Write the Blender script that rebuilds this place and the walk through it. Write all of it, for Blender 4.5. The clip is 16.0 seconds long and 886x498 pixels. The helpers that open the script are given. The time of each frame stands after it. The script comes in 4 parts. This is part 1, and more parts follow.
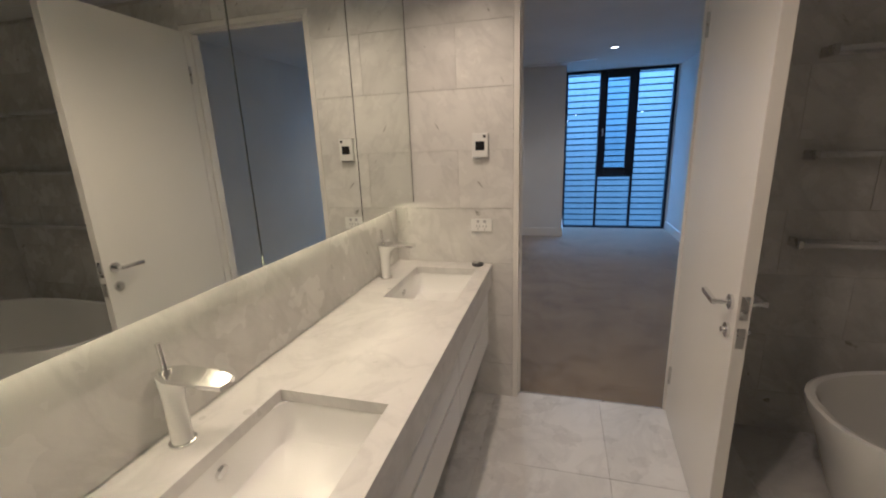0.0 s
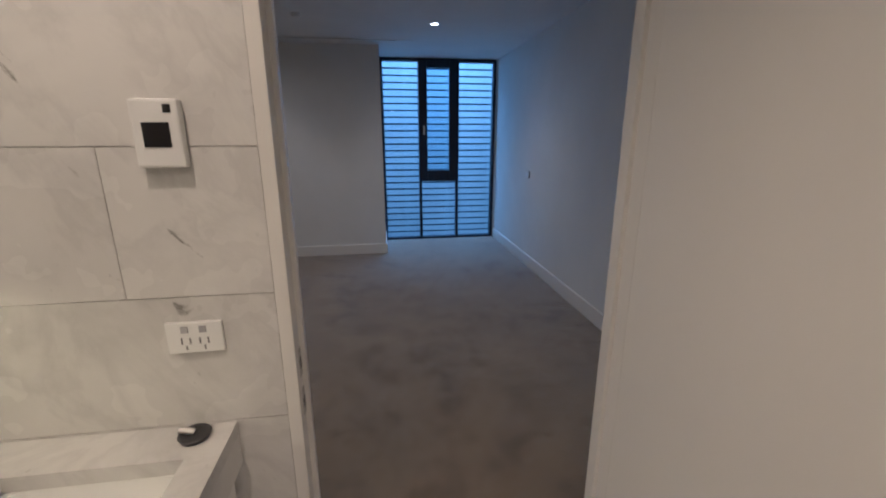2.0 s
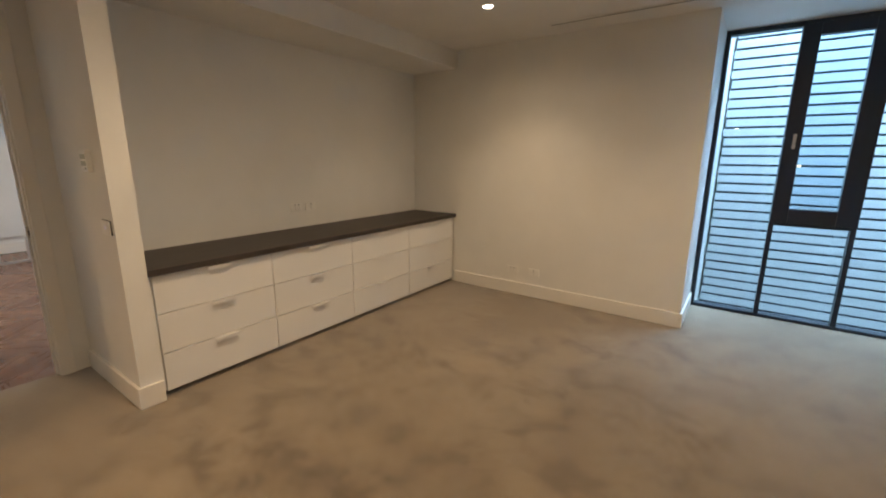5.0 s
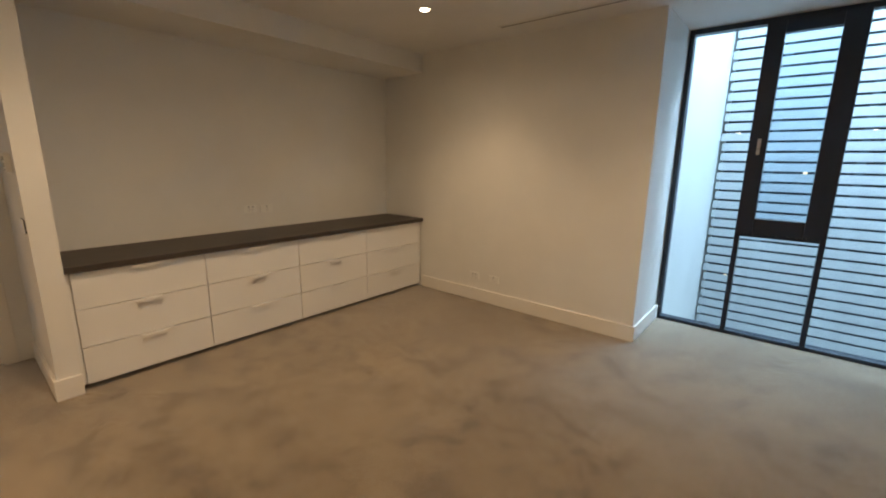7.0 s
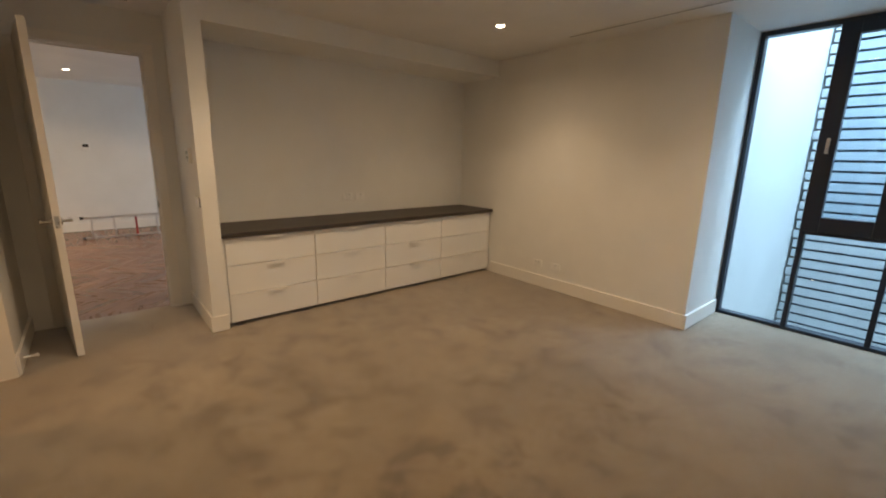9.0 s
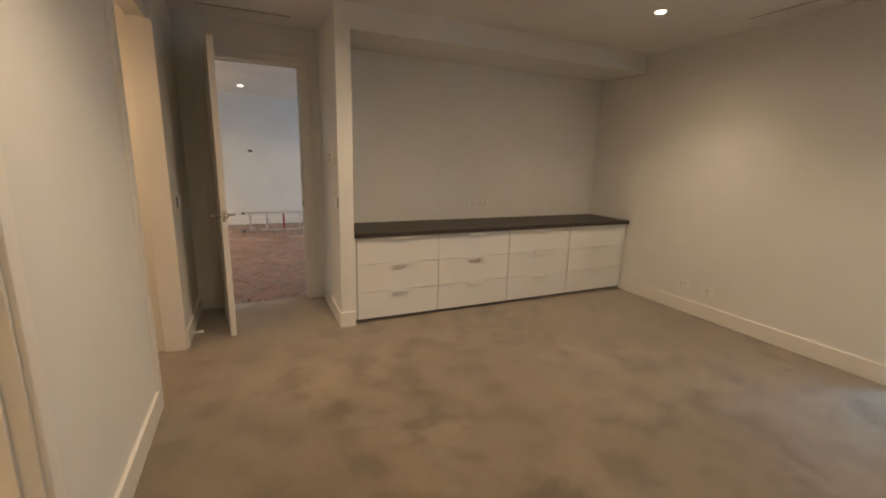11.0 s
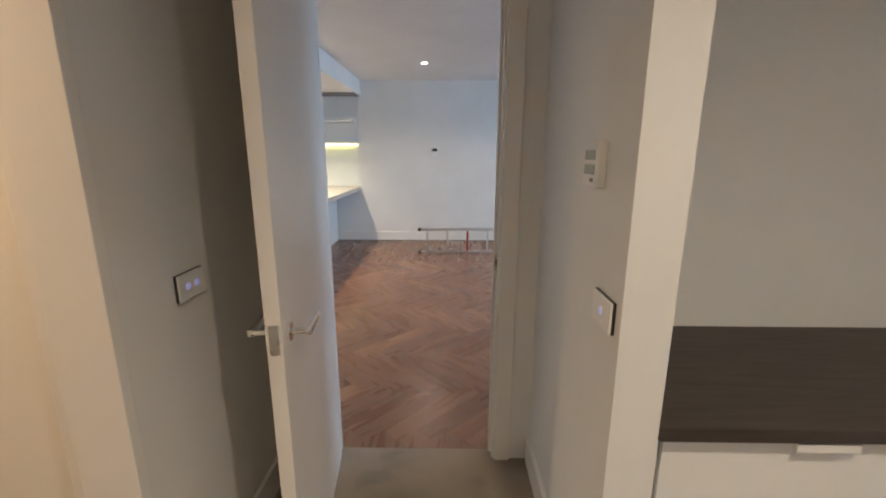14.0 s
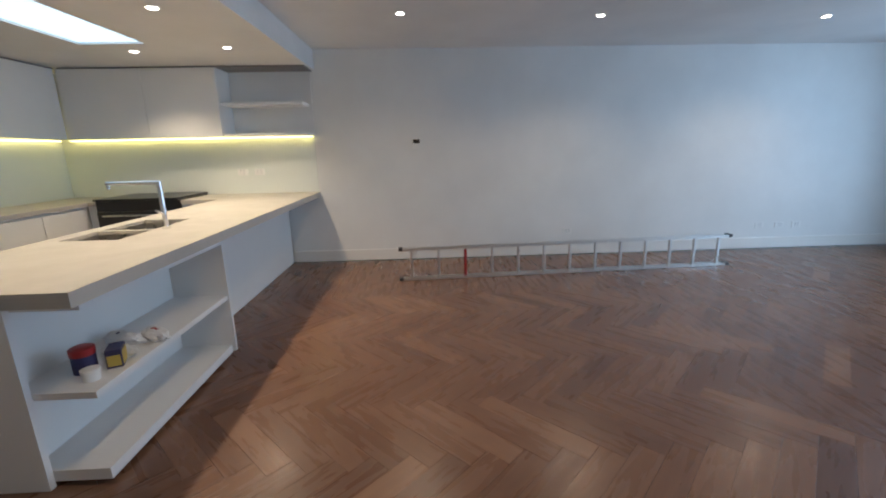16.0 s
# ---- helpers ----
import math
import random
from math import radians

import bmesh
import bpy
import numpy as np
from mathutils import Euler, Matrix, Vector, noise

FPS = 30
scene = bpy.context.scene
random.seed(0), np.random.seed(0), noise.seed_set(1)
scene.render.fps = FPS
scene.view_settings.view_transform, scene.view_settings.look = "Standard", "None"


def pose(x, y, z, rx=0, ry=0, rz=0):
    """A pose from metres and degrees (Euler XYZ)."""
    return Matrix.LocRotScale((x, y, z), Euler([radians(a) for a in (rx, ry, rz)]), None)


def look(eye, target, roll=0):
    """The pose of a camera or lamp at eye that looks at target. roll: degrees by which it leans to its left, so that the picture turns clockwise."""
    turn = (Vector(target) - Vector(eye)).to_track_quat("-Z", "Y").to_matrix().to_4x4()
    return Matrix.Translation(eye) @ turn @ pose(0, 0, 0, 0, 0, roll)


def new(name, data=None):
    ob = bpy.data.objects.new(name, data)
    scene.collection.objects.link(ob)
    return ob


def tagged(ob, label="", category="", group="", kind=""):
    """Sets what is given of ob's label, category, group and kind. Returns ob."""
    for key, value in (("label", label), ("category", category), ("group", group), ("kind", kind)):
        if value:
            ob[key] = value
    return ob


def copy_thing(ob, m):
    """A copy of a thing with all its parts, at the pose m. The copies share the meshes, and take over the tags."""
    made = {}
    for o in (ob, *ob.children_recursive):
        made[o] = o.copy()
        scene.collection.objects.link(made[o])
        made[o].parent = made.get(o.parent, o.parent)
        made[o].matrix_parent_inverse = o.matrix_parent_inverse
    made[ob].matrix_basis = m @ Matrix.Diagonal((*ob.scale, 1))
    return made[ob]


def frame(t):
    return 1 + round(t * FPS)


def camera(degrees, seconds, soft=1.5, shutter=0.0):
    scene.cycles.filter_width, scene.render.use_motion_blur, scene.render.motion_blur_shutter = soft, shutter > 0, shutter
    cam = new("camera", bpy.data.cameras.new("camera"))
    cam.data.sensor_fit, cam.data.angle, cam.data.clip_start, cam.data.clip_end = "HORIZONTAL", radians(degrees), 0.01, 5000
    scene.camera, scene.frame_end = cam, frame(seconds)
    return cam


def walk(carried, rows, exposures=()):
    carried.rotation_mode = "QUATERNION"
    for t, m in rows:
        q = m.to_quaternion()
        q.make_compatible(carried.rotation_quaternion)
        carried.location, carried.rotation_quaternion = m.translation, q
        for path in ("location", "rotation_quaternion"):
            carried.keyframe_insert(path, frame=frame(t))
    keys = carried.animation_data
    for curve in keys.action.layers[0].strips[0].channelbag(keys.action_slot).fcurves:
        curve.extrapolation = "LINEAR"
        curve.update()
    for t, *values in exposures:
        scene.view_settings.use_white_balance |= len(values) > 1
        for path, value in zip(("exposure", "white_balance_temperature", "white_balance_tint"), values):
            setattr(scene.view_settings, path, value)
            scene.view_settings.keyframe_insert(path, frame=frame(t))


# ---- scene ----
cam = camera(93.3, 16.0, soft=2.0)
METRES, EYE, TILT, LEAN, TURN = 8.6, 1.5, 0.0, 0.0, 15.8
ROWS = [
    (0.0, 0.0, 0.0, 0.0, -0.54, -14.33, 2.1),
    (0.5, 0.0086, 0.0288, -0.0016, -6.52, -13.54, 1.61),
    (1.0, 0.0198, 0.0667, -0.0039, -12.61, -13.39, 0.84),
    (1.5, 0.0334, 0.1066, -0.0027, -16.88, -13.27, 0.18),
    (2.0, 0.0426, 0.1495, -0.0035, -24.31, -15.01, 0.12),
    (4.0, 0.1018, 0.2589, -0.0127, 8.99, -16.42, 0.78),
    (4.5, 0.1133, 0.2784, -0.0104, 17.14, -13.01, -0.13),
    (7.0, 0.2039, 0.3339, -0.0083, 24.19, -12.0, -0.74),
    (7.5, 0.2223, 0.3215, -0.011, 32.78, -13.83, -1.46),
    (8.0, 0.2337, 0.3045, -0.0101, 37.01, -14.81, -1.06),
    (11.0, 0.2117, 0.2904, -0.0113, 50.0, -12.15, -1.49),
    (11.5, 0.1842, 0.3116, -0.0103, 63.26, -12.83, -1.09),
    (12.0, 0.1419, 0.3316, -0.0098, 69.75, -13.07, -0.19),
    (12.5, 0.096, 0.3534, -0.0096, 73.94, -12.48, -0.69),
    (13.0, 0.0457, 0.3706, -0.0109, 76.69, -12.62, -1.18),
    (13.5, -0.0059, 0.3847, -0.0105, 76.25, -13.14, -0.75),
    (14.0, -0.0577, 0.3948, -0.0105, 75.05, -12.91, -0.12),
    (14.5, -0.11, 0.4011, -0.0129, 71.81, -12.33, 0.36),
    (15.0, -0.1566, 0.4114, -0.0146, 73.57, -11.77, -0.28),
    (16.0, -0.2401, 0.4292, -0.0169, 71.67, -13.36, 1.21),
]
EXPOSURES = [(0, -0.75, 4600, 14), (1.0, -0.85, 4600, 14), (1.5, -1.0, 4550, 16), (2.5, -0.85, 4500, 16), (3.0, -0.35, 4750, 11), (3.5, 0.08, 5050, 11), (4.0, 0.2, 5900, 11), (4.7, 0.2, 6500, 12), (7, 0.08, 7100, 14), (10.5, 0.1, 6900, 14),
             (11.5, 0.33, 5800, 10), (12, 0.55, 5600, 10), (13, 0.55, 5600, 10), (14, 0.45, 5550, 10), (15, 0.35, 5900, 10), (15.5, 0.1, 6000, 11), (16, -0.12, 5750, 11)]
PATH = [(t, pose(0, 0, EYE, TILT, LEAN, TURN) @ pose(METRES * x, METRES * y, METRES * z, 90 + pitch, roll, yaw)) for t, x, y, z, yaw, pitch, roll in ROWS]
PATH += [(2.5, look((0.033, 1.692, 1.455), (0.455, 3.557, 0.870), 1.2)), (3.0, look((0.090, 2.010, 1.470), (0.343, 3.891, 0.842), 0.2)), (3.5, look((0.180, 2.223, 1.452), (-0.045, 4.117, 0.852), -0.5))]
PATH += [(15.5, look((-2.662, 3.000, 1.371), (-4.615, 2.993, 0.939), 0.2))]
PATH += [(10.3, look((1.322, 2.806, 1.436), (-0.107, 4.169, 1.112), 1.3)), (10.5, look((1.280, 2.803, 1.417), (-0.243, 4.054, 1.077), 1.2))]
walk(cam, sorted(PATH, key=lambda row: row[0]), EXPOSURES)

# ---------------------------------------------------------------- world and light
world = bpy.data.worlds.new("sky")
scene.world = world
world.use_nodes = True
wn = world.node_tree.nodes
sky = wn.new("ShaderNodeTexSky")
sky.sky_type, sky.sun_disc, sky.sun_elevation, sky.sun_rotation = 'NISHITA', False, radians(25), radians(200)
world.node_tree.links.new(sky.outputs[0], wn["Background"].inputs[0])
wn["Background"].inputs[1].default_value = 0.06

WARM, COOL = (1.0, 0.74, 0.46), (0.42, 0.71, 1.0)


def area_lamp(name, eye, target, sx, sy, watts, colour):
    d = bpy.data.lights.new(name, 'AREA')
    d.shape, d.size, d.size_y, d.energy, d.color = 'RECTANGLE', sx, sy, watts, colour
    ob = new(name, d)
    ob.matrix_basis = look(eye, target)
    return ob


def spot_lamp(name, x, y, z, watts, colour, angle=95, blend=0.8, size=0.03):
    d = bpy.data.lights.new(name, 'SPOT')
    d.energy, d.color, d.spot_size, d.spot_blend, d.shadow_soft_size = watts, colour, radians(angle), blend, size
    ob = new(name, d)
    ob.matrix_basis = pose(x, y, z)
    return ob


area_lamp("light_well_daylight", (1.6, 8.85, 4.9), (1.6, 8.85, 0), 3.4, 2.3, 680, COOL)
area_lamp("living_window_daylight", (-5.4, 9.2, 1.3), (-5.2, 3, 0.9), 3.2, 2.3, 105, (0.55, 0.78, 1.0))

# (-0.30, 3.10) is an unseen downlight, added to brighten the near end of the bedroom.
BED_LIGHTS = [(-1.35, 5.70), (0.57, 5.65), (-1.35, 3.75), (-0.30, 3.10)]
# The last two are unseen, added as a guess to fill out the grid.
LIVING_LIGHTS = [(-6.95, 2.82), (-7.06, 4.61), (-7.15, 6.80), (-4.48, 2.80), (-4.5, 4.6), (-4.5, 6.8)]
KITCHEN_LIGHTS = [(-7.10, 1.27), (-6.03, 1.28), (-7.2, 0.40), (-4.96, 1.28)]
BATH_LIGHTS = [(-0.45, 1.72), (-0.45, 0.45), (0.12, 0.85)]
for px, py in BED_LIGHTS:
    spot_lamp("bedroom_spot", px, py, 2.47, 50, WARM, 120, 1.0)
    spot_lamp("bedroom_spill", px, py, 2.465, 18, WARM, 168, 1.0)
for px, py in LIVING_LIGHTS:
    spot_lamp("living_spot", px, py, 2.47, 44, WARM, 138, 1.0)
for px, py in KITCHEN_LIGHTS:
    spot_lamp("kitchen_spot", px, py, 2.25, 80, WARM, 120, 0.9, 0.025)
for px, py in BATH_LIGHTS:
    spot_lamp("bathroom_spot", px, py, 2.37, 55, (1.0, 0.64, 0.32), 146, 1.0)
spot_lamp("robe_spot", -1.85, 1.5, 2.42, 40, (1.0, 0.64, 0.34), 150, 0.9)
spot_lamp("robe_spot", -1.85, 0.4, 2.42, 36, (1.0, 0.64, 0.34), 150, 0.9)


# ---------------------------------------------------------------- materials
def material(name, base=(0.8, 0.8, 0.8), rough=0.5, metal=0.0):
    m = bpy.data.materials.new(name)
    m.use_nodes = True
    b = m.node_tree.nodes["Principled BSDF"]
    b.inputs["Base Color"].default_value = (*base, 1)
    b.inputs["Roughness"].default_value, b.inputs["Metallic"].default_value = rough, metal
    return m, m.node_tree.nodes, m.node_tree.links, b


def coords(n, l, scale, spread=0.0):
    """Object coordinates, scaled, shifted per object by its random number."""
    tc, mp = n.new("ShaderNodeTexCoord"), n.new("ShaderNodeMapping")
    mp.inputs["Scale"].default_value = scale
    l.new(tc.outputs["Object"], mp.inputs["Vector"])
    if spread:
        info, mul = n.new("ShaderNodeObjectInfo"), n.new("ShaderNodeMath")
        mul.operation = 'MULTIPLY'
        mul.inputs[1].default_value = spread
        l.new(info.outputs["Random"], mul.inputs[0])
        l.new(mul.outputs[0], mp.inputs["Location"])
    return mp.outputs["Vector"]


def noise_tex(n, l, vec, scale, detail=4.0, rough=0.55, dist=0.0):
    t = n.new("ShaderNodeTexNoise")
    t.inputs["Scale"].default_value, t.inputs["Detail"].default_value = scale, detail
    t.inputs["Roughness"].default_value, t.inputs["Distortion"].default_value = rough, dist
    l.new(vec, t.inputs["Vector"])
    return t.outputs["Fac"]


def ramp(n, l, fac, *stops):
    r = n.new("ShaderNodeValToRGB")
    while len(r.color_ramp.elements) < len(stops):
        r.color_ramp.elements.new(0.5)
    for e, (p, c) in zip(r.color_ramp.elements, stops):
        e.position, e.color = p, (*c, 1)
    l.new(fac, r.inputs["Fac"])
    return r.outputs["Color"]


def mix(n, l, a, b, fac=1.0, kind='MULTIPLY'):
    x = n.new("ShaderNodeMix")
    x.data_type, x.blend_type = 'RGBA', kind
    if isinstance(fac, float):
        x.inputs["Factor"].default_value = fac
    else:
        l.new(fac, x.inputs["Factor"])
    l.new(a, x.inputs["A"])
    l.new(b, x.inputs["B"])
    return x.outputs["Result"]


def bump(n, l, b, height, strength, distance):
    u = n.new("ShaderNodeBump")
    u.inputs["Strength"].default_value, u.inputs["Distance"].default_value = strength, distance
    l.new(height, u.inputs["Height"])
    l.new(u.outputs[0], b.inputs["Normal"])


def paint(name, base, rough=0.55, grain=140.0, amount=0.06):
    """Rolled or sprayed paint: faint patches and a fine stipple."""
    m, n, l, b = material(name, base, rough)
    v = coords(n, l, (1, 1, 1))
    lo = tuple(c * (1 - amount) for c in base)
    l.new(ramp(n, l, noise_tex(n, l, v, 1.7, 6), (0.35, lo), (0.65, base)), b.inputs["Base Color"])
    bump(n, l, b, noise_tex(n, l, v, grain, 2), 0.12, 0.002)
    return m


def metal(name, base, rough):
    m, n, l, b = material(name, base, rough, 1.0)
    v = coords(n, l, (1, 1, 1))
    l.new(ramp(n, l, noise_tex(n, l, v, 30, 3), (0.3, (rough * 0.7,) * 3), (0.7, (rough * 1.3,) * 3)), b.inputs["Roughness"])
    return m


def marble(name, rough=0.25, light=(0.74, 0.73, 0.71), scale=1.0, fleck=0.85, thread=0.30):
    """White marble: soft grey clouds, faint threads and sparse short dark flecks on the slant."""
    m, n, l, b = material(name, light, rough)
    v = coords(n, l, (scale,) * 3, 37.0)
    cloud = ramp(n, l, noise_tex(n, l, v, 2.0, 8, 0.6, 0.4), (0.22, tuple(c * 0.80 for c in light)), (0.50, tuple(c * 0.95 for c in light)), (0.80, tuple(min(c * 1.05, 0.82) for c in light)))
    turn = n.new("ShaderNodeMapping")
    turn.vector_type = 'TEXTURE'
    turn.inputs["Rotation"].default_value, turn.inputs["Scale"].default_value = (0.6, 0.8, 0.7), (1.0, 0.36, 0.30)
    l.new(v, turn.inputs["Vector"])
    streak = turn.outputs["Vector"]
    threads = ramp(n, l, noise_tex(n, l, streak, 1.5, 8, 0.6, 0.5), (0.41, (1, 1, 1)), (0.488, (0.74, 0.74, 0.75)), (0.50, (0.66, 0.66, 0.67)), (0.56, (1, 1, 1)))
    flecks = ramp(n, l, noise_tex(n, l, streak, 5.5, 5, 0.6, 0.5), (0.255, (0.30, 0.29, 0.27)), (0.330, (1, 1, 1)))
    tone = n.new("ShaderNodeObjectInfo")
    each = ramp(n, l, tone.outputs["Random"], (0.0, (0.90, 0.90, 0.90)), (1.0, (1, 1, 1)))
    l.new(mix(n, l, mix(n, l, mix(n, l, cloud, threads, thread), flecks, fleck), each), b.inputs["Base Color"])
    l.new(ramp(n, l, noise_tex(n, l, v, 6, 3), (0.3, (rough * 0.8,) * 3), (0.7, (rough * 1.25,) * 3)), b.inputs["Roughness"])
    return m


def carpet_material():
    m, n, l, b = material("carpet", (0.25, 0.22, 0.18), 1.0)
    v = coords(n, l, (1, 1, 1))
    nap = ramp(n, l, noise_tex(n, l, v, 1.1, 4, 0.6, 0.3), (0.30, (0.160, 0.115, 0.066)), (0.50, (0.200, 0.149, 0.092)), (0.70, (0.240, 0.184, 0.118)))
    prints = ramp(n, l, noise_tex(n, l, v, 4.4, 5, 0.60, 0.25), (0.38, (0.54, 0.49, 0.42)), (0.48, (0.97, 0.97, 0.97)), (0.60, (1.14, 1.15, 1.17)))
    scuffs = ramp(n, l, noise_tex(n, l, v, 10, 4, 0.55, 0.2), (0.36, (0.70, 0.67, 0.62)), (0.46, (1, 1, 1)))
    worn = ramp(n, l, noise_tex(n, l, v, 0.75, 3, 0.5, 0.2), (0.36, (0.15,) * 3), (0.56, (0.95,) * 3))
    tread = mix(n, l, prints, scuffs, 0.55)
    fuzz = ramp(n, l, noise_tex(n, l, v, 260, 2), (0.3, (0.75, 0.75, 0.75)), (0.7, (1.12, 1.12, 1.12)))
    l.new(mix(n, l, mix(n, l, nap, tread, worn), fuzz, 0.7), b.inputs["Base Color"])
    b.inputs["Sheen Weight"].default_value, b.inputs["Sheen Roughness"].default_value = 0.8, 0.5
    b.inputs["Specular IOR Level"].default_value = 0.1
    bump(n, l, b, noise_tex(n, l, v, 320, 3), 0.6, 0.006)
    return m


def plank_material():
    m, n, l, b = material("smoked_oak", (0.16, 0.09, 0.055), 0.32)
    v = coords(n, l, (2.2, 16, 8), 31.0)
    grain = ramp(n, l, noise_tex(n, l, v, 2.0, 6, 0.6, 0.6), (0.3, (0.86, 0.83, 0.81)), (0.7, (1.06, 1.05, 1.04)))
    info, isl = n.new("ShaderNodeObjectInfo"), n.new("ShaderNodeNewGeometry")
    add, fr = n.new("ShaderNodeMath"), n.new("ShaderNodeMath")
    add.operation, fr.operation = 'ADD', 'FRACT'
    l.new(info.outputs["Random"], add.inputs[0])
    l.new(isl.outputs["Random Per Island"], add.inputs[1])
    l.new(add.outputs[0], fr.inputs[0])
    tone = ramp(n, l, fr.outputs[0], (0.0, (0.112, 0.056, 0.035)), (0.12, (0.140, 0.072, 0.044)), (0.80, (0.176, 0.093, 0.056)), (1.0, (0.225, 0.126, 0.078)))
    l.new(mix(n, l, tone, grain), b.inputs["Base Color"])
    l.new(ramp(n, l, noise_tex(n, l, v, 1.2, 3), (0.3, (0.22,) * 3), (0.7, (0.36,) * 3)), b.inputs["Roughness"])
    bump(n, l, b, noise_tex(n, l, v, 6, 4), 0.06, 0.002)
    return m


def stained_wood(name, base, rough):
    m, n, l, b = material(name, base, rough)
    v = coords(n, l, (18, 1.5, 8))
    l.new(ramp(n, l, noise_tex(n, l, v, 3, 6, 0.6, 0.5), (0.3, tuple(c * 0.6 for c in base)), (0.7, tuple(c * 1.3 for c in base))), b.inputs["Base Color"])
    bump(n, l, b, noise_tex(n, l, v, 8, 4), 0.15, 0.001)
    return m


def glow(name, colour, strength):
    m, n, l, b = material(name, (0.8, 0.8, 0.8), 0.4)
    b.inputs["Emission Color"].default_value = (*colour, 1)
    b.inputs["Emission Strength"].default_value = strength
    return m


def clear_glass(name, tint=(0.95, 0.98, 0.98), rough=0.0):
    m, n, l, b = material(name, tint, rough)
    b.inputs["Transmission Weight"].default_value, b.inputs["IOR"].default_value = 1.0, 1.12
    return m


WALL = paint("wall_paint", (0.78, 0.78, 0.76), 0.6)
CEILING = paint("ceiling_paint", (0.80, 0.80, 0.79), 0.8)
TRIM = paint("gloss_trim_paint", (0.80, 0.78, 0.74), 0.32, 60, 0.03)
LACQUER = paint("white_lacquer", (0.80, 0.80, 0.79), 0.35, 60, 0.03)
ROBE = paint("robe_lacquer", (0.80, 0.76, 0.68), 0.4, 60, 0.03)
MARBLE = marble("marble_tile", 0.25, (0.78, 0.77, 0.74))
MARBLE_FLOOR = marble("marble_floor", 0.3, (0.74, 0.74, 0.73), 1.0, 0.25)
MARBLE_TOP = marble("marble_top", 0.34, (0.72, 0.71, 0.69), 1.2, 0.35)
STONE_TOP = marble("kitchen_stone", 0.45, (0.49, 0.465, 0.42), 0.7, 0.0, 0.06)
GROUT = paint("grout", (0.66, 0.65, 0.62), 0.9)
CARPET = carpet_material()
OAK = plank_material()
DARK_TOP = stained_wood("dark_timber_top", (0.045, 0.036, 0.032), 0.5)
CERAMIC = material("white_ceramic", (0.82, 0.82, 0.80), 0.12)[0]
PLASTIC = paint("white_plastic", (0.80, 0.80, 0.78), 0.35, 90, 0.02)
BLACK = material("black_plastic", (0.012, 0.012, 0.014), 0.3)[0]
SWITCH_EDGE = material("dark_edge", (0.03, 0.03, 0.032), 0.4)[0]
CHROME = metal("chrome", (0.80, 0.80, 0.80), 0.10)
STEEL = metal("brushed_steel", (0.55, 0.54, 0.52), 0.32)
ALUMINIUM = metal("ladder_aluminium", (0.72, 0.71, 0.69), 0.38)
FRAME = paint("window_frame_paint", (0.010, 0.018, 0.034), 0.4, 80, 0.2)
MIRROR = material("mirror_silver", (0.88, 0.91, 0.86), 0.01, 1.0)[0]
GLASS = clear_glass("window_glass")
GLASS_SASH = clear_glass("tinted_sash_glass", (0.66, 0.78, 0.86))
SPLASH = material("splashback_glass", (0.74, 0.78, 0.74), 0.08)[0]
RED = paint("red_paint", (0.36, 0.02, 0.02), 0.45)
YELLOW = paint("yellow_label", (0.55, 0.40, 0.08), 0.5)
NAVY = paint("navy_label", (0.03, 0.03, 0.10), 0.5)
PAPER = paint("paper", (0.75, 0.74, 0.72), 0.8)
BLUE_LED = glow("blue_indicator", (0.2, 0.25, 0.8), 0.25)
LENS = glow("downlight_lens", (1.0, 0.86, 0.66), 14.0)
STRIP = glow("led_strip", (1.0, 0.70, 0.30), 20.0)
STRIP_KITCHEN = glow("led_strip_kitchen", (1.0, 0.78, 0.22), 8.0)
SLAT = paint("screen_slat", (0.10, 0.15, 0.19), 0.6)
PALE_GREY = paint("pale_grey_plastic", (0.42, 0.42, 0.44), 0.5)
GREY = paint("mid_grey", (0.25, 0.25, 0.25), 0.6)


# ---------------------------------------------------------------- building helpers
def box(bm, x0, x1, y0, y1, z0, z1, bevel=0.0):
    """Adds a box, its edges rounded by bevel."""
    vs = [bm.verts.new((x, y, z)) for x in (x0, x1) for y in (y0, y1) for z in (z0, z1)]
    fs = [bm.faces.new([vs[i] for i in f]) for f in ((0, 1, 3, 2), (4, 6, 7, 5), (0, 4, 5, 1), (2, 3, 7, 6), (0, 2, 6, 4), (1, 5, 7, 3))]
    if bevel:
        es = {e for f in fs for e in f.edges}
        bmesh.ops.bevel(bm, geom=list(es), offset=bevel, segments=2, affect='EDGES', profile=0.6)
    return bm


def boxes(*rows, bevel=0.0):
    bm = bmesh.new()
    for r in rows:
        box(bm, *r, bevel=bevel)
    return bm


def slab(xs, ys, holes, z0, z1):
    """A slab over the grid xs, ys with the cells in holes left out."""
    bm = bmesh.new()
    vs = {(i, j, k): bm.verts.new((x, y, z)) for i, x in enumerate(xs) for j, y in enumerate(ys) for k, z in enumerate((z0, z1))}
    full = {(i, j) for i in range(len(xs) - 1) for j in range(len(ys) - 1)} - set(holes)
    for i, j in full:
        for k in (0, 1):
            bm.faces.new([vs[i, j, k], vs[i + 1, j, k], vs[i + 1, j + 1, k], vs[i, j + 1, k]])
        for di, dj, a, b in ((-1, 0, (0, 0), (0, 1)), (1, 0, (1, 0), (1, 1)), (0, -1, (0, 0), (1, 0)), (0, 1, (0, 1), (1, 1))):
            if (i + di, j + dj) not in full:
                p, q = (i + a[0], j + a[1]), (i + b[0], j + b[1])
                bm.faces.new([vs[(*p, 0)], vs[(*q, 0)], vs[(*q, 1)], vs[(*p, 1)]])
    return bm


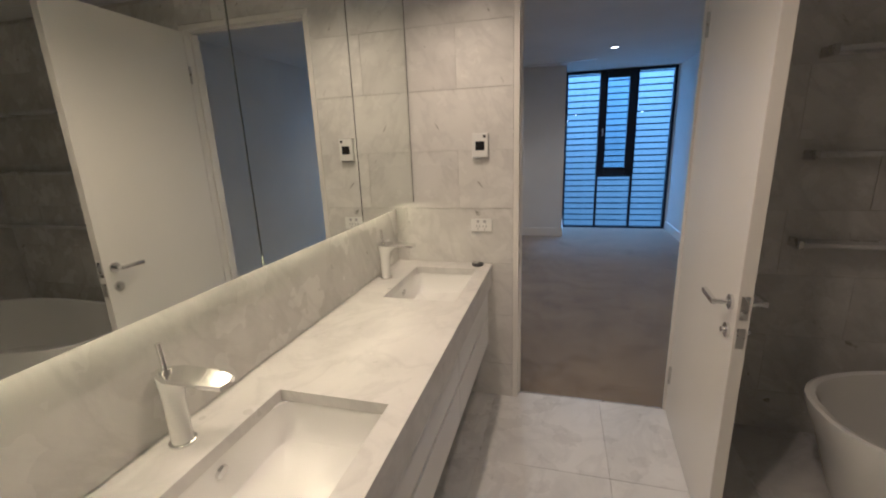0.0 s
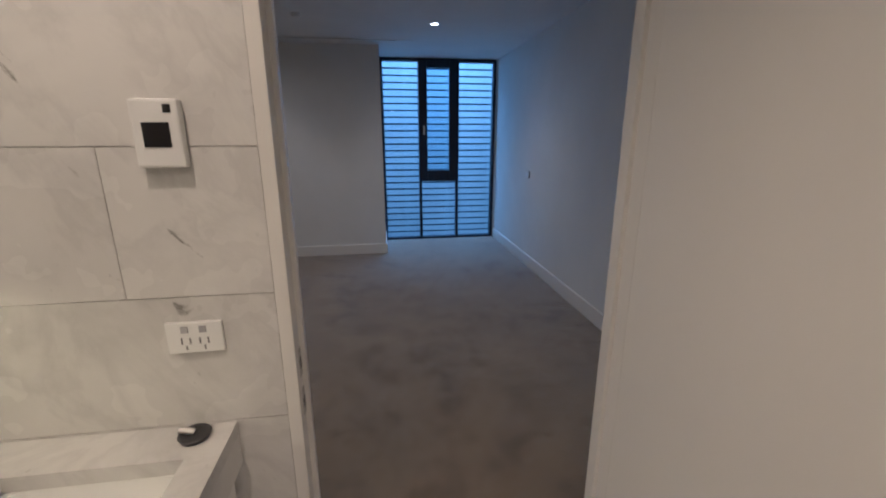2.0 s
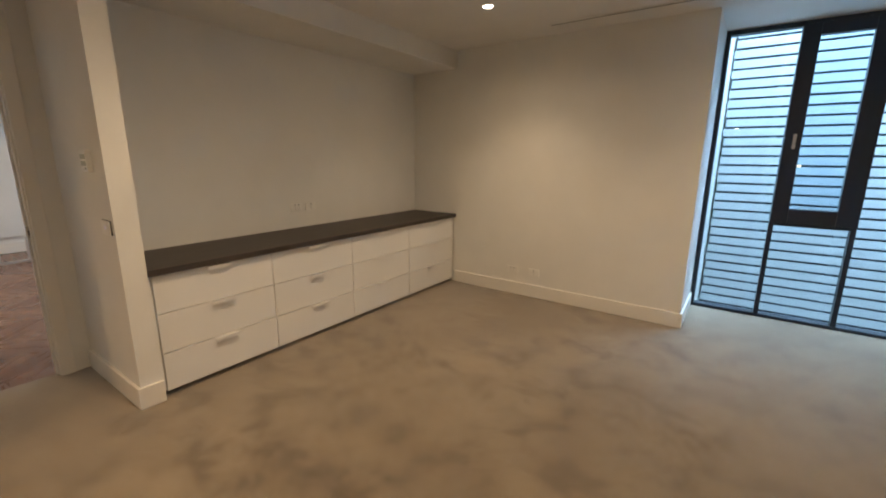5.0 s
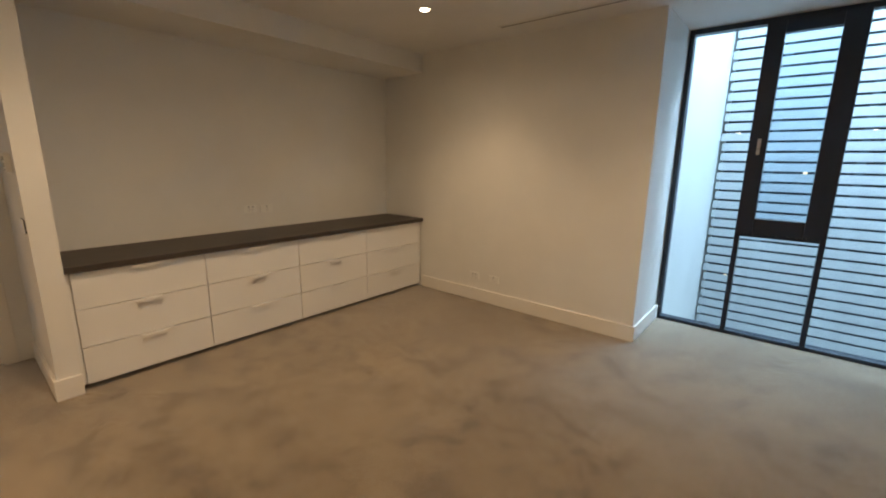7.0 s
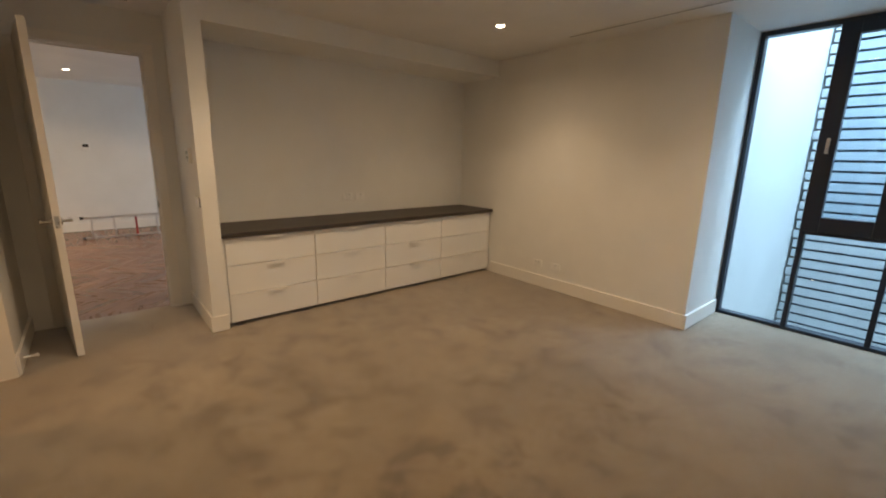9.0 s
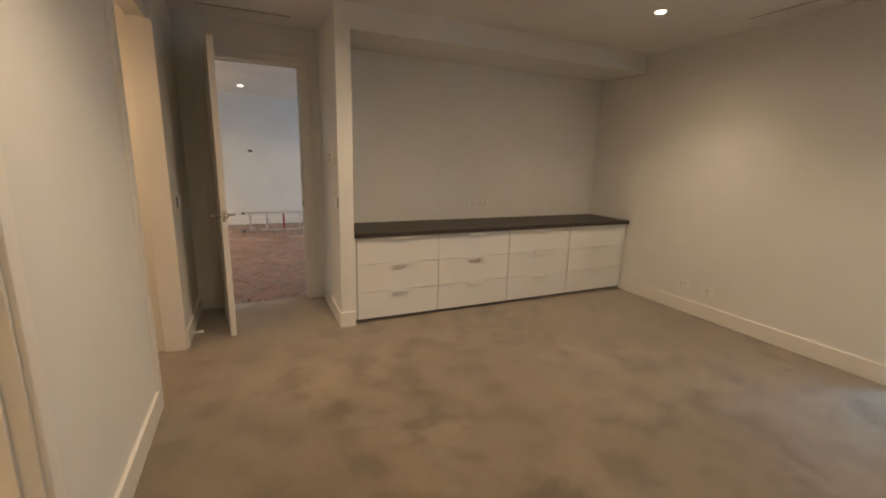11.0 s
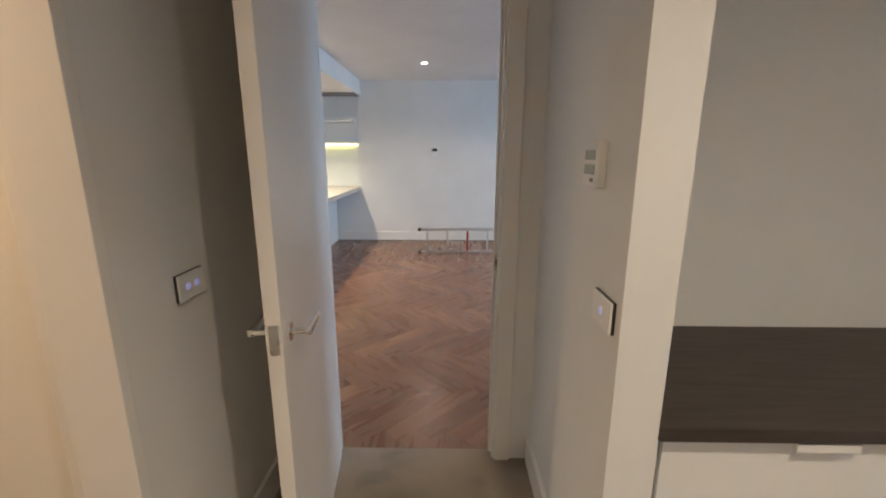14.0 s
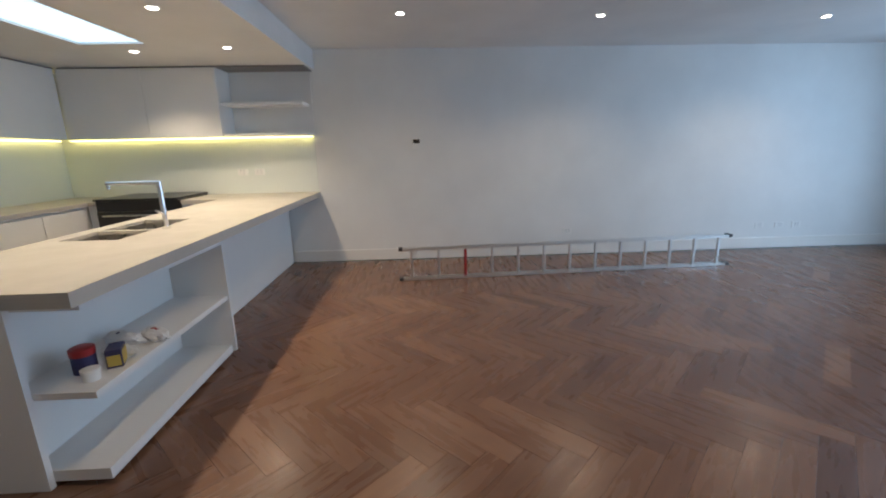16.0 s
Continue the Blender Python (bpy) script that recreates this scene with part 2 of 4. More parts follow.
def lathe(bm, profile, cx=0.0, cy=0.0, steps=24, sx=1.0, sy=1.0, power=2.0):
    """Turns a profile of (radius, z) about the z axis; sx, sy stretch it, power squares it off."""
    rings = []
    for r, z in profile:
        ring = []
        for i in range(steps):
            a = 2 * math.pi * i / steps
            c, s = math.cos(a), math.sin(a)
            c, s = (math.copysign(abs(k) ** (2 / power), k) for k in (c, s))
            ring.append(bm.verts.new((cx + r * sx * c, cy + r * sy * s, z)))
        rings.append(ring)
    for a, b in zip(rings, rings[1:]):
        for i in range(steps):
            j = (i + 1) % steps
            bm.faces.new((a[i], a[j], b[j], b[i]))
    bm.faces.new(rings[0][::-1])
    bm.faces.new(rings[-1])
    return bm


def rod(bm, a, b, r, steps=12, taper=1.0):
    """A round bar from a to b."""
    a, b = Vector(a), Vector(b)
    m = Matrix.Translation((a + b) / 2) @ (b - a).to_track_quat('Z', 'Y').to_matrix().to_4x4()
    bmesh.ops.create_cone(bm, cap_ends=True, segments=steps, radius1=r, radius2=r * taper, depth=(b - a).length, matrix=m)
    return bm


def mesh_of(name, bm, mat, smooth=False):
    bmesh.ops.recalc_face_normals(bm, faces=bm.faces)
    me = bpy.data.meshes.new(name)
    bm.to_mesh(me)
    bm.free()
    me.materials.append(mat)
    if smooth:
        for p in me.polygons:
            p.use_smooth = True
        me.set_sharp_from_angle(angle=radians(40))
    return me


def part(name, bm, mat, parent, label="", smooth=False):
    ob = new(name, mesh_of(name, bm, mat, smooth))
    ob.parent = parent
    return tagged(ob, label)


def single(name, bm, mat, label, category, group="", kind="", smooth=False):
    return tagged(new(name, mesh_of(name, bm, mat, smooth)), label, category, group, kind)


def thing(name, m, label, category, group="", kind=""):
    ob = new(name)
    ob.empty_display_size = 0.1
    ob.matrix_basis = m
    return tagged(ob, label, category, group, kind)


def structure(name, bm, mat, label, category="wall"):
    return single(name, bm, mat, label, category, kind="structure")


# ---------------------------------------------------------------- plan
H = 2.5            # ceiling of bedroom and living room
HANDLE = 0.95      # height of the door levers
DOOR = 2.20        # head of the doors
XR = 1.685          # bedroom side wall with the long skirting
YS, YB = 2.35, 2.24  # bedroom and bathroom faces of the wall between them
YW = 6.68          # bedroom end wall beside the window bay
YG = 7.40          # inner face of the window
XP = -2.27         # face of pier, bulkhead and nib
XD, XK = -3.12, -3.215  # bedroom and living faces of the door wall
XF = -8.22         # far wall of the living room
YN = 9.3           # glazed end of the living room

# floors
structure("floor_carpet", boxes((-3.18, XR, YS - 0.05, 7.46, -0.1, 0.0), (-2.45, -1.45, -0.9, YS - 0.05, -0.1, 0.0)), CARPET, "beige cut-pile carpet with trodden darker patches", "carpet")
structure("floor_subfloor", boxes((XF, -3.18, -1.3, YN, -0.12, -0.012)), GREY, "dark subfloor under the parquet", "floor")
bath_floor = structure("floor_bathroom", boxes((-0.95, 2.7, -1.2, YS - 0.05, -0.1, -0.006)), GROUT, "bathroom floor of pale grey marble tiles", "floor")

# walls
structure("wall_south", boxes(
    (-1.50, -0.236, YB + 0.012, YS, 0, H), (0.641, XR + 0.1, YB + 0.012, YS, 0, H), (-0.236, 0.641, YB + 0.012, YS, DOOR + 0.032, H),
    (-2.27, -1.50, YB + 0.012, YS, DOOR + 0.02, H)), WALL, "white painted plaster wall with two door openings")
structure("wall_nib", boxes((XD, -2.27, 2.26, 2.39, 0, H)), WALL, "white painted wall stub beside the passage")
structure("wall_east", boxes((XR, XR + 0.15, YS, 7.6, 0, H)), WALL, "long white painted bedroom wall")
structure("wall_north", boxes((-2.95, 0.05, YW, YW + 0.9, 0, H)), WALL, "white painted end wall beside the window bay")
structure("wall_window_return", boxes((XR - 0.022, XR, YG, YG + 0.2, 0, H)), WALL, "narrow plaster return beside the window")
structure("wall_above_window", boxes((0.05, XR, YG, YG + 0.2, H - 0.004, H + 0.1)), WALL, "plaster strip over the window")
structure("wall_recess", boxes((-3.02, -2.86, 3.60, YW, 0, H)), WALL, "white painted wall behind the drawer unit")
structure("wall_pier", boxes((XD, XP, 3.512, 3.627, 0, H)), WALL, "white painted pier between passage and drawer recess")
structure("bulkhead_bedroom", boxes((-2.86, XP, 3.627, YW, 2.32, H)), WALL, "white plaster bulkhead over the drawer recess", "bulkhead")
structure("wall_west", boxes((XK, XD, -1.3, 2.574, 0, H), (XK, XD, 3.369, YN, 0, H), (XK, XD, 2.574, 3.369, DOOR + 0.0105, H)), WALL, "white painted wall with the living room door")
structure("ceiling_bedroom", boxes((XD, XR + 0.1, YS, 7.6, H, H + 0.15)), CEILING, "flat white plaster bedroom ceiling", "ceiling")
structure("ceiling_robe", boxes((-3.15, -1.4, -1.0, YS, H, H + 0.15)), CEILING, "flat white plaster ceiling", "ceiling")
structure("ceiling_bathroom", boxes((-1.0, 2.8, -1.3, YS - 0.05, 2.4, 2.48)), CEILING, "flat white plaster bathroom ceiling", "ceiling")
structure("wall_robe_end", boxes((-2.95, -1.40, -1.0, -0.9, 0, H)), WALL, "white painted wall at the end of the robe")
structure("wall_bath_west", boxes((-1.50, -0.915, -1.3, YB + 0.012, 0, H)), WALL, "wall between bathroom and robe")
structure("wall_bath_south", boxes((-0.915, 2.8, -1.3, -1.2, 0, 2.4)), MARBLE, "marble faced bathroom wall")
structure("wall_bath_east", boxes((2.6, 2.75, -1.2, YB, 0, 2.4)), MARBLE, "marble faced bathroom wall")
structure("ceiling_living", boxes((XF, XD, 1.75, YN, H, H + 0.15)), CEILING, "flat white plaster living room ceiling", "ceiling")
structure("ceiling_kitchen", boxes((XF, XK, 0.66, 1.75, 2.28, H + 0.15), (XF, XK, -1.3, 0.12, 2.28, H + 0.15), (XF, -6.94, 0.12, 0.66, 2.28, H + 0.15), (-5.30, XK, 0.12, 0.66, 2.28, H + 0.15)), CEILING, "lowered white plaster ceiling with a skylight opening", "ceiling")
structure("wall_far", boxes((XF - 0.15, XF, -1.3, YN + 0.2, 0, H + 0.1)), WALL, "wide white painted living room wall")
structure("wall_kitchen", boxes((XF, XK, -1.4, -1.23, 0, H)), WALL, "white painted kitchen wall")
structure("wall_living_end", boxes((XF, -8.0, YN, YN + 0.15, 0, H), (-3.8, XD, YN, YN + 0.15, 0, H), (-8.0, -3.8, YN, YN + 0.15, 2.42, H)), WALL, "white painted wall round the living room glazing")

# skylight glazing
sky_glass = single("skylight", boxes((-6.94, -5.30, 0.12, 0.66, 2.30, 2.31)), glow("skylight_diffuser", (0.62, 0.88, 1.0), 1.5), "pale glowing rectangular skylight in the kitchen ceiling", "skylight", kind="structure")


def skirting(name, *rows):
    return structure(name, boxes(*rows, bevel=0.004), TRIM, "tall white painted skirting board", "skirting")


skirting("baseboard_east", (XR - 0.018, XR, YS + 0.02, YG, 0, 0.13))
skirting("baseboard_north", (XP + 0.01, 0.05, YW - 0.018, YW, 0, 0.13))
skirting("baseboard_bay", (0.05, 0.068, YW - 0.018, YG, 0, 0.13))
skirting("baseboard_south", (-1.43, -0.32, YS, YS + 0.018, 0, 0.13), (0.69, XR, YS, YS + 0.018, 0, 0.13))
skirting("baseboard_pier", (XP, XP + 0.018, 3.494, 3.627, 0, 0.13), (XD + 0.02, XP, 3.494, 3.512, 0, 0.13))
skirting("baseboard_nib", (XD, XP, 2.39, 2.408, 0, 0.13))
skirting("baseboard_far", (XF, XF + 0.018, 1.32, YN, 0, 0.14))


def door_trim(name, m, width, height, depth, arch=0.07, sides=(0, 1)):
    """Jamb lining and architraves of a door; local x across, y through the wall from 0 to depth."""
    t = thing(name, m, "white painted door frame with flat architraves", "door frame", kind="structure")
    part("jamb", boxes((-0.03, 0, 0.0, depth, 0, height), (width, width + 0.03, 0.0, depth, 0, height), (-0.03, width + 0.03, 0, depth, height, height + 0.03), bevel=0.002), TRIM, t)
    part("door_stop", boxes((0, 0.012, depth * 0.45, depth * 0.62, 0, height), (width - 0.012, width, depth * 0.45, depth * 0.62, 0, height), (0.012, width - 0.012, depth * 0.45, depth * 0.62, height - 0.012, height)), TRIM, t)
    for y0, y1 in [((-0.016, 0), (depth, depth + 0.016))[k] for k in sides]:
        part("architrave", boxes((-0.01 - arch, -0.01, y0, y1, 0, height + 0.01), (width + 0.01, width + 0.01 + arch, y0, y1, 0, height + 0.01), (-0.01 - arch, width + 0.01 + arch, y0, y1, height + 0.01, height + 0.01 + arch), bevel=0.003), TRIM, t)
    return t


def lever_set(leaf, x, y0, y1, z, toward, lock=True):
    """Handles on both faces of a door leaf with rosettes, and a lock plate on the edge."""
    for y, s in ((y0, -1), (y1, 1)):
        h = bmesh.new()
        rod(h, (x, y, z), (x, y + s * 0.009, z), 0.026, 20)
        rod(h, (x, y + s * 0.009, z), (x, y + s * 0.05, z), 0.009)
        part("rosette", h, CHROME, leaf, smooth=True)
        g = boxes((min(x - 0.008 * toward, x + 0.118 * toward), max(x - 0.008 * toward, x + 0.118 * toward), min(y + s * 0.046, y + s * 0.062), max(y + s * 0.046, y + s * 0.062), z - 0.010, z + 0.010), bevel=0.004)
        part("lever", g, CHROME, leaf, "chrome lever handle", True)
        if lock:
            k = bmesh.new()
            rod(k, (x, y, z - 0.10), (x, y + s * 0.010, z - 0.10), 0.025, 20)
            rod(k, (x, y + s * 0.010, z - 0.10), (x, y + s * 0.022, z - 0.10), 0.010)
            part("privacy_turn", k, CHROME, leaf, smooth=True)


def door_leaf(name, m, width, height, label, lock=True, top=0.0):
    """A flush leaf: local x from the hinge to the edge, 40 mm thick in y."""
    d = thing(name, m, label, "door", kind="structure")
    leaf = part("leaf", boxes((0, width, 0, 0.04, 0.008, height), bevel=0.002), TRIM, d)
    lever_set(leaf, width - 0.055, 0, 0.04, HANDLE, -1, lock)
    part("latch_plate", boxes((width - 0.001, width + 0.002, 0.008, 0.032, HANDLE - 0.04, HANDLE + 0.04), bevel=0.001), STEEL, leaf)
    if lock:
        part("lock_plate", boxes((width - 0.001, width + 0.002, 0.008, 0.032, HANDLE - 0.14, HANDLE - 0.07), bevel=0.001), STEEL, leaf)
    for z in (0.25, 1.95):
        g = bmesh.new()
        rod(g, (-0.004, -0.005, z - 0.05), (-0.004, -0.005, z + 0.05), 0.007)
        part("hinge", g, STEEL, leaf)
    return d


# bathroom door: frame in the wall and the open leaf
door_trim("door_frame_bathroom", pose(-0.205, YB - 0.002, 0), 0.815, DOOR, YS - YB + 0.002, 0.06, (1,))
door_leaf("door_1", pose(0.603, YB - 0.012, 0, 0, 0, -93.0), 0.777, DOOR - 0.01, "cream painted flush bathroom door standing open with chrome lever")
# living room door
door_trim("door_frame_living", pose(XD, 2.605, 0, 0, 0, 90), 0.733, DOOR - 0.02, XD - XK, 0.07)
door_leaf("door_2", pose(XD + 0.005, 2.588, 0, 0, 0, 6.6), 0.755, DOOR - 0.02, "white painted flush door standing open into the passage", False)
for nm, m in (("strike_plate_living", pose((XD + XK) / 2 + 0.02, 3.3375, 0.95, 0, 0, 90)), ("strike_plate_bath", pose(-0.2048, YB + 0.035, 0.95, 0, 0, -90)), ("strike_plate_lock", pose(-0.2048, YB + 0.035, 0.845, 0, 0, -90))):
    sp_ = thing("strike_plate", m, "small steel strike plate in the door jamb", "strike plate")
    part("plate", boxes((-0.012, 0.012, 0, 0.002, -0.035, 0.035), bevel=0.0006), STEEL, sp_)
    part("hole", boxes((-0.006, 0.006, -0.0005, 0.0026, -0.014, 0.014)), BLACK, sp_)
# robe opening
robe_trim = thing("door_frame_robe", pose(0, 0, 0), "white painted frame round the walk-in robe opening", "door frame", kind="structure")
part("jamb", boxes((XP, -2.24, 2.255, 2.395, 0, DOOR), (-1.53, -1.50, 2.24, 2.36, 0, DOOR), bevel=0.002), TRIM, robe_trim)
part("architrave", boxes((-1.49, -1.42, YS, YS + 0.018, 0, DOOR + 0.07), (XP, -1.49, YS, YS + 0.018, DOOR, DOOR + 0.07), bevel=0.003), TRIM, robe_trim)
part("trim_strip", boxes((-2.30, XP, 2.20, 2.255, 0, H - 0.01), bevel=0.004), TRIM, robe_trim)
part("flush_pull", boxes((-1.535, -1.5295, 2.27, 2.30, 0.90, 1.02), bevel=0.002), STEEL, robe_trim, "oval steel flush pull")


# ---------------------------------------------------------------- window of the bedroom
win = thing("window_1", pose(0, 0, 0), "dark framed floor-to-ceiling window with an opening sash", "window", kind="structure")
W0, W1, M1, M2 = 0.055, XR - 0.022, 0.585, 1.115
part("window_frame", boxes((W0, W0 + 0.035, YG, YG + 0.09, 0, H - 0.004), (W1 - 0.04, W1, YG, YG + 0.09, 0, H - 0.004), (W0 + 0.035, W1 - 0.04, YG, YG + 0.09, H - 0.045, H - 0.004), (W0 + 0.035, W1 - 0.04, YG, YG + 0.09, 0, 0.03), bevel=0.003), FRAME, win)
for mx in (M1, M2):
    part("mullion", boxes((mx - 0.018, mx + 0.018, YG + 0.002, YG + 0.088, 0.03, H - 0.045), bevel=0.003), FRAME, win)
part("transom", boxes((M1 + 0.018, M2 - 0.018, YG + 0.004, YG + 0.086, 0.85, 0.90), bevel=0.003), FRAME, win)
sash = part("sash", boxes((M1 - 0.015, M1 + 0.10, YG - 0.035, YG + 0.04, 0.88, H - 0.04), (M2 - 0.12, M2 + 0.015, YG - 0.035, YG + 0.04, 0.88, H - 0.04), (M1 + 0.10, M2 - 0.12, YG - 0.035, YG + 0.04, 0.88, 1.005), (M1 + 0.10, M2 - 0.12, YG - 0.035, YG + 0.04, 2.37, H - 0.04), bevel=0.005), FRAME, win)
part("handle", boxes((M1 + 0.040, M1 + 0.062, YG - 0.062, YG - 0.036, 1.50, 1.62), bevel=0.005), STEEL, sash, "small steel window handle")
for x0, x1, z0, z1 in ((W0 + 0.035, M1 - 0.018, 0.03, H - 0.045), (M2 + 0.018, W1 - 0.04, 0.03, H - 0.045), (M1 + 0.018, M2 - 0.018, 0.03, 0.85), (M1 + 0.10, M2 - 0.12, 1.005, 2.37)):
    g = part("pane", boxes((x0, x1, YG + 0.045, YG + 0.053, z0, z1)), GLASS_SASH if z0 > 1 else GLASS, win)
    g.visible_shadow = False

# light well beyond the glass: screen of pale boards with dark open joints between rendered side walls
BOARD = paint("pale_board", (0.37, 0.395, 0.405), 0.6, 40, 0.12)
RENDER = paint("outside_render", (0.60, 0.60, 0.59), 0.8)
YO, PITCH = 10.6, 0.137
screen = thing("board_screen", pose(0, 0, 0), "screen of pale horizontal boards with dark open joints", "screen")
board_me = mesh_of("board", boxes((-0.03, 4.2, YO, YO + 0.025, 0.015, PITCH - 0.015), bevel=0.003), BOARD)
for i in range(44):
    o = new("board", board_me)
    o.parent = screen
    o.location = (random.uniform(0, 0.03), random.uniform(-0.003, 0.003), -1.008 + i * PITCH)
for px in (0.55, 1.45, 2.4, 3.3):
    part("post", boxes((px, px + 0.07, YO + 0.035, YO + 0.10, -1.2, 4.7)), SLAT, screen, "dark post behind the boards")
FAR_LAMP = glow("far_lamp", (1.0, 0.72, 0.42), 2.5)
for px, i in ((0.10, 21), (0.30, 22), (1.69, 23), (1.79, 22), (1.56, 21), (1.62, 7), (0.68, 8), (0.93, 6), (1.94, 7), (2.08, 5), (0.21, 5), (0.95, 17)):
    single("street_light", boxes((px, px + 0.045, YO + 0.5, YO + 0.52, -1.008 + i * PITCH - 0.02, -1.008 + i * PITCH + 0.02), bevel=0.004), FAR_LAMP, "small far street lamp glimpsed between the boards", "street lamp", "far lamps")
single("backdrop", boxes((-2.5, 6.5, 11.2, 11.25, -1.5, 5.5)), paint("dusk_distance", (0.05, 0.07, 0.10), 0.9), "dark bluish distance beyond the board screen", "backdrop", kind="structure")
structure("wall_outside", boxes((-0.16, -0.04, 7.60, 11.2, -1.25, 4.7), (4.25, 4.37, 7.60, 11.2, -1.25, 4.7)), RENDER, "pale rendered wall of the light well")
structure("wall_outside_window", boxes((XR + 0.15, 4.25, 7.5, 7.6, -1.25, 4.7), (-0.16, XR + 0.15, 7.5, 7.6, -1.25, -0.1), (-0.16, XR + 0.15, 7.6, 7.7, 2.62, 4.7)), RENDER, "pale rendered outer wall round the window")
structure("ground", boxes((-60, 60, 7.61, 80, -1.4, -1.2)), paint("paving", (0.4, 0.4, 0.39), 0.9), "pale paving outside the windows", "ground")
living_win = thing("window_2", pose(0, 0, 0), "wide glazed doors at the end of the living room", "window", kind="structure")
for x0 in (-8.0, -6.6, -5.2):
    part("window_frame", boxes((x0, x0 + 0.05, YN + 0.02, YN + 0.1, 0, 2.42), (x0 + 1.35, x0 + 1.4, YN + 0.02, YN + 0.1, 0, 2.42), (x0 + 0.05, x0 + 1.35, YN + 0.02, YN + 0.1, 2.36, 2.42), (x0 + 0.05, x0 + 1.35, YN + 0.02, YN + 0.1, 0, 0.06)), FRAME, living_win)
    g = part("pane", boxes((x0 + 0.05, x0 + 1.35, YN + 0.05, YN + 0.06, 0.06, 2.36)), GLASS, living_win)
    g.visible_shadow = False


# ---------------------------------------------------------------- ceiling fittings
def downlight(x, y, z, group):
    d = thing("downlight", pose(x, y, z), "round recessed white downlight, lit warm", "downlight", group)
    part("trim_ring", lathe(bmesh.new(), [(0.048, 0.0), (0.047, -0.004), (0.040, -0.006), (0.036, -0.003)], steps=24), PLASTIC, d, smooth=True)
    part("lens", lathe(bmesh.new(), [(0.034, -0.0035), (0.033, -0.0075), (0.02, -0.008)], steps=20), LENS, d, "glowing lens")
    return d


for row, zc, grp in ((BED_LIGHTS, H, "bedroom downlights"), (LIVING_LIGHTS, H, "living room downlights"), (KITCHEN_LIGHTS, 2.28, "kitchen downlights"), (BATH_LIGHTS, 2.4, "bathroom downlights")):
    for px, py in row:
        downlight(px, py, zc, grp)


def slot_vent(x0, x1, y, w=0.07):
    v = thing("ceiling_vent", pose(x0, y, H), "long narrow dark linear air slot in the ceiling", "ceiling vent")
    L = x1 - x0
    part("frame", boxes((0, L, 0, 0.012, -0.006, 0), (0, L, w - 0.012, w, -0.006, 0), (0, 0.012, 0.012, w - 0.012, -0.006, 0), (L - 0.012, L, 0.012, w - 0.012, -0.006, 0)), PLASTIC, v)
    part("slot", boxes((0.012, L - 0.012, 0.012, w - 0.012, -0.003, 0)), BLACK, v, "dark slot")
    for k in (0.31, 0.66):
        part("blade", boxes((0.012, L - 0.012, w * k - 0.002, w * k + 0.002, -0.0055, -0.003)), GREY, v)
    return v


slot_vent(-1.15, 0.24, 6.37, 0.045)
cover = thing("vent_cover", pose(0.245, 6.37, H), "blank white end plate of the ceiling air slot", "vent cover")
part("plate", boxes((0, 0.19, 0, 0.045, -0.006, 0), bevel=0.001), PLASTIC, cover)
pv = slot_vent(-2.9, -2.2, 2.9, 0.06)
pv.matrix_basis = pose(-2.80, 2.58, H, 0, 0, 90)
det = thing("smoke_detector", pose(-0.66, 5.48, H), "small round white detector on the ceiling", "smoke detector")
part("body", lathe(bmesh.new(), [(0.04, 0), (0.04, -0.015), (0.028, -0.028), (0.01, -0.03)], steps=20), PLASTIC, det, smooth=True)


# ---------------------------------------------------------------- drawer unit in the recess
def drawer_unit(y):
    u = thing("drawer_cabinet", pose(-2.86, y, 0), "white lacquered three-drawer base cabinet with lip pulls", "cabinet", "drawer cabinets under the dark top")
    part("carcass", boxes((0, 0.55, 0.002, 0.743, 0.036, 0.748)), LACQUER, u)
    part("plinth", boxes((0, 0.48, 0.0, 0.745, 0.0, 0.036)), GREY, u, "grey recessed plinth")
    for z0, z1 in ((0.036, 0.270), (0.274, 0.514), (0.518, 0.746)):
        d = part("drawer", boxes((0.552, 0.572, 0.003, 0.742, z0, z1), bevel=0.0015), LACQUER, u)
        part("pull", boxes((0.572, 0.594, 0.305, 0.452, z1 - 0.004, z1 + 0.0), (0.590, 0.594, 0.305, 0.452, z1 - 0.022, z1 - 0.0), bevel=0.001), LACQUER, d, "folded lip pull")
    return u


unit = drawer_unit(3.648)
for i in (1, 2, 3):
    copy_thing(unit, pose(-2.86, 3.648 + 0.745 * i, 0))
structure("trim_filler", boxes((-2.86, -2.29, 6.63, YW - 0.02, 0.036, 0.746), (-2.86, -2.30, 3.6275, 3.647, 0.036, 0.746)), LACQUER, "white filler strip beside the drawers", "filler")
tbench = thing("timber_bench", pose(0, 0, 0), "long dark brown timber bench over the drawers", "bench")
part("top", boxes((-2.86, -2.266, 3.628, YW - 0.001, 0.752, 0.788), bevel=0.001), DARK_TOP, tbench)
part("front_edge", boxes((-2.2655, -2.262, 3.628, YW - 0.001, 0.752, 0.7875), bevel=0.001), DARK_TOP, tbench)


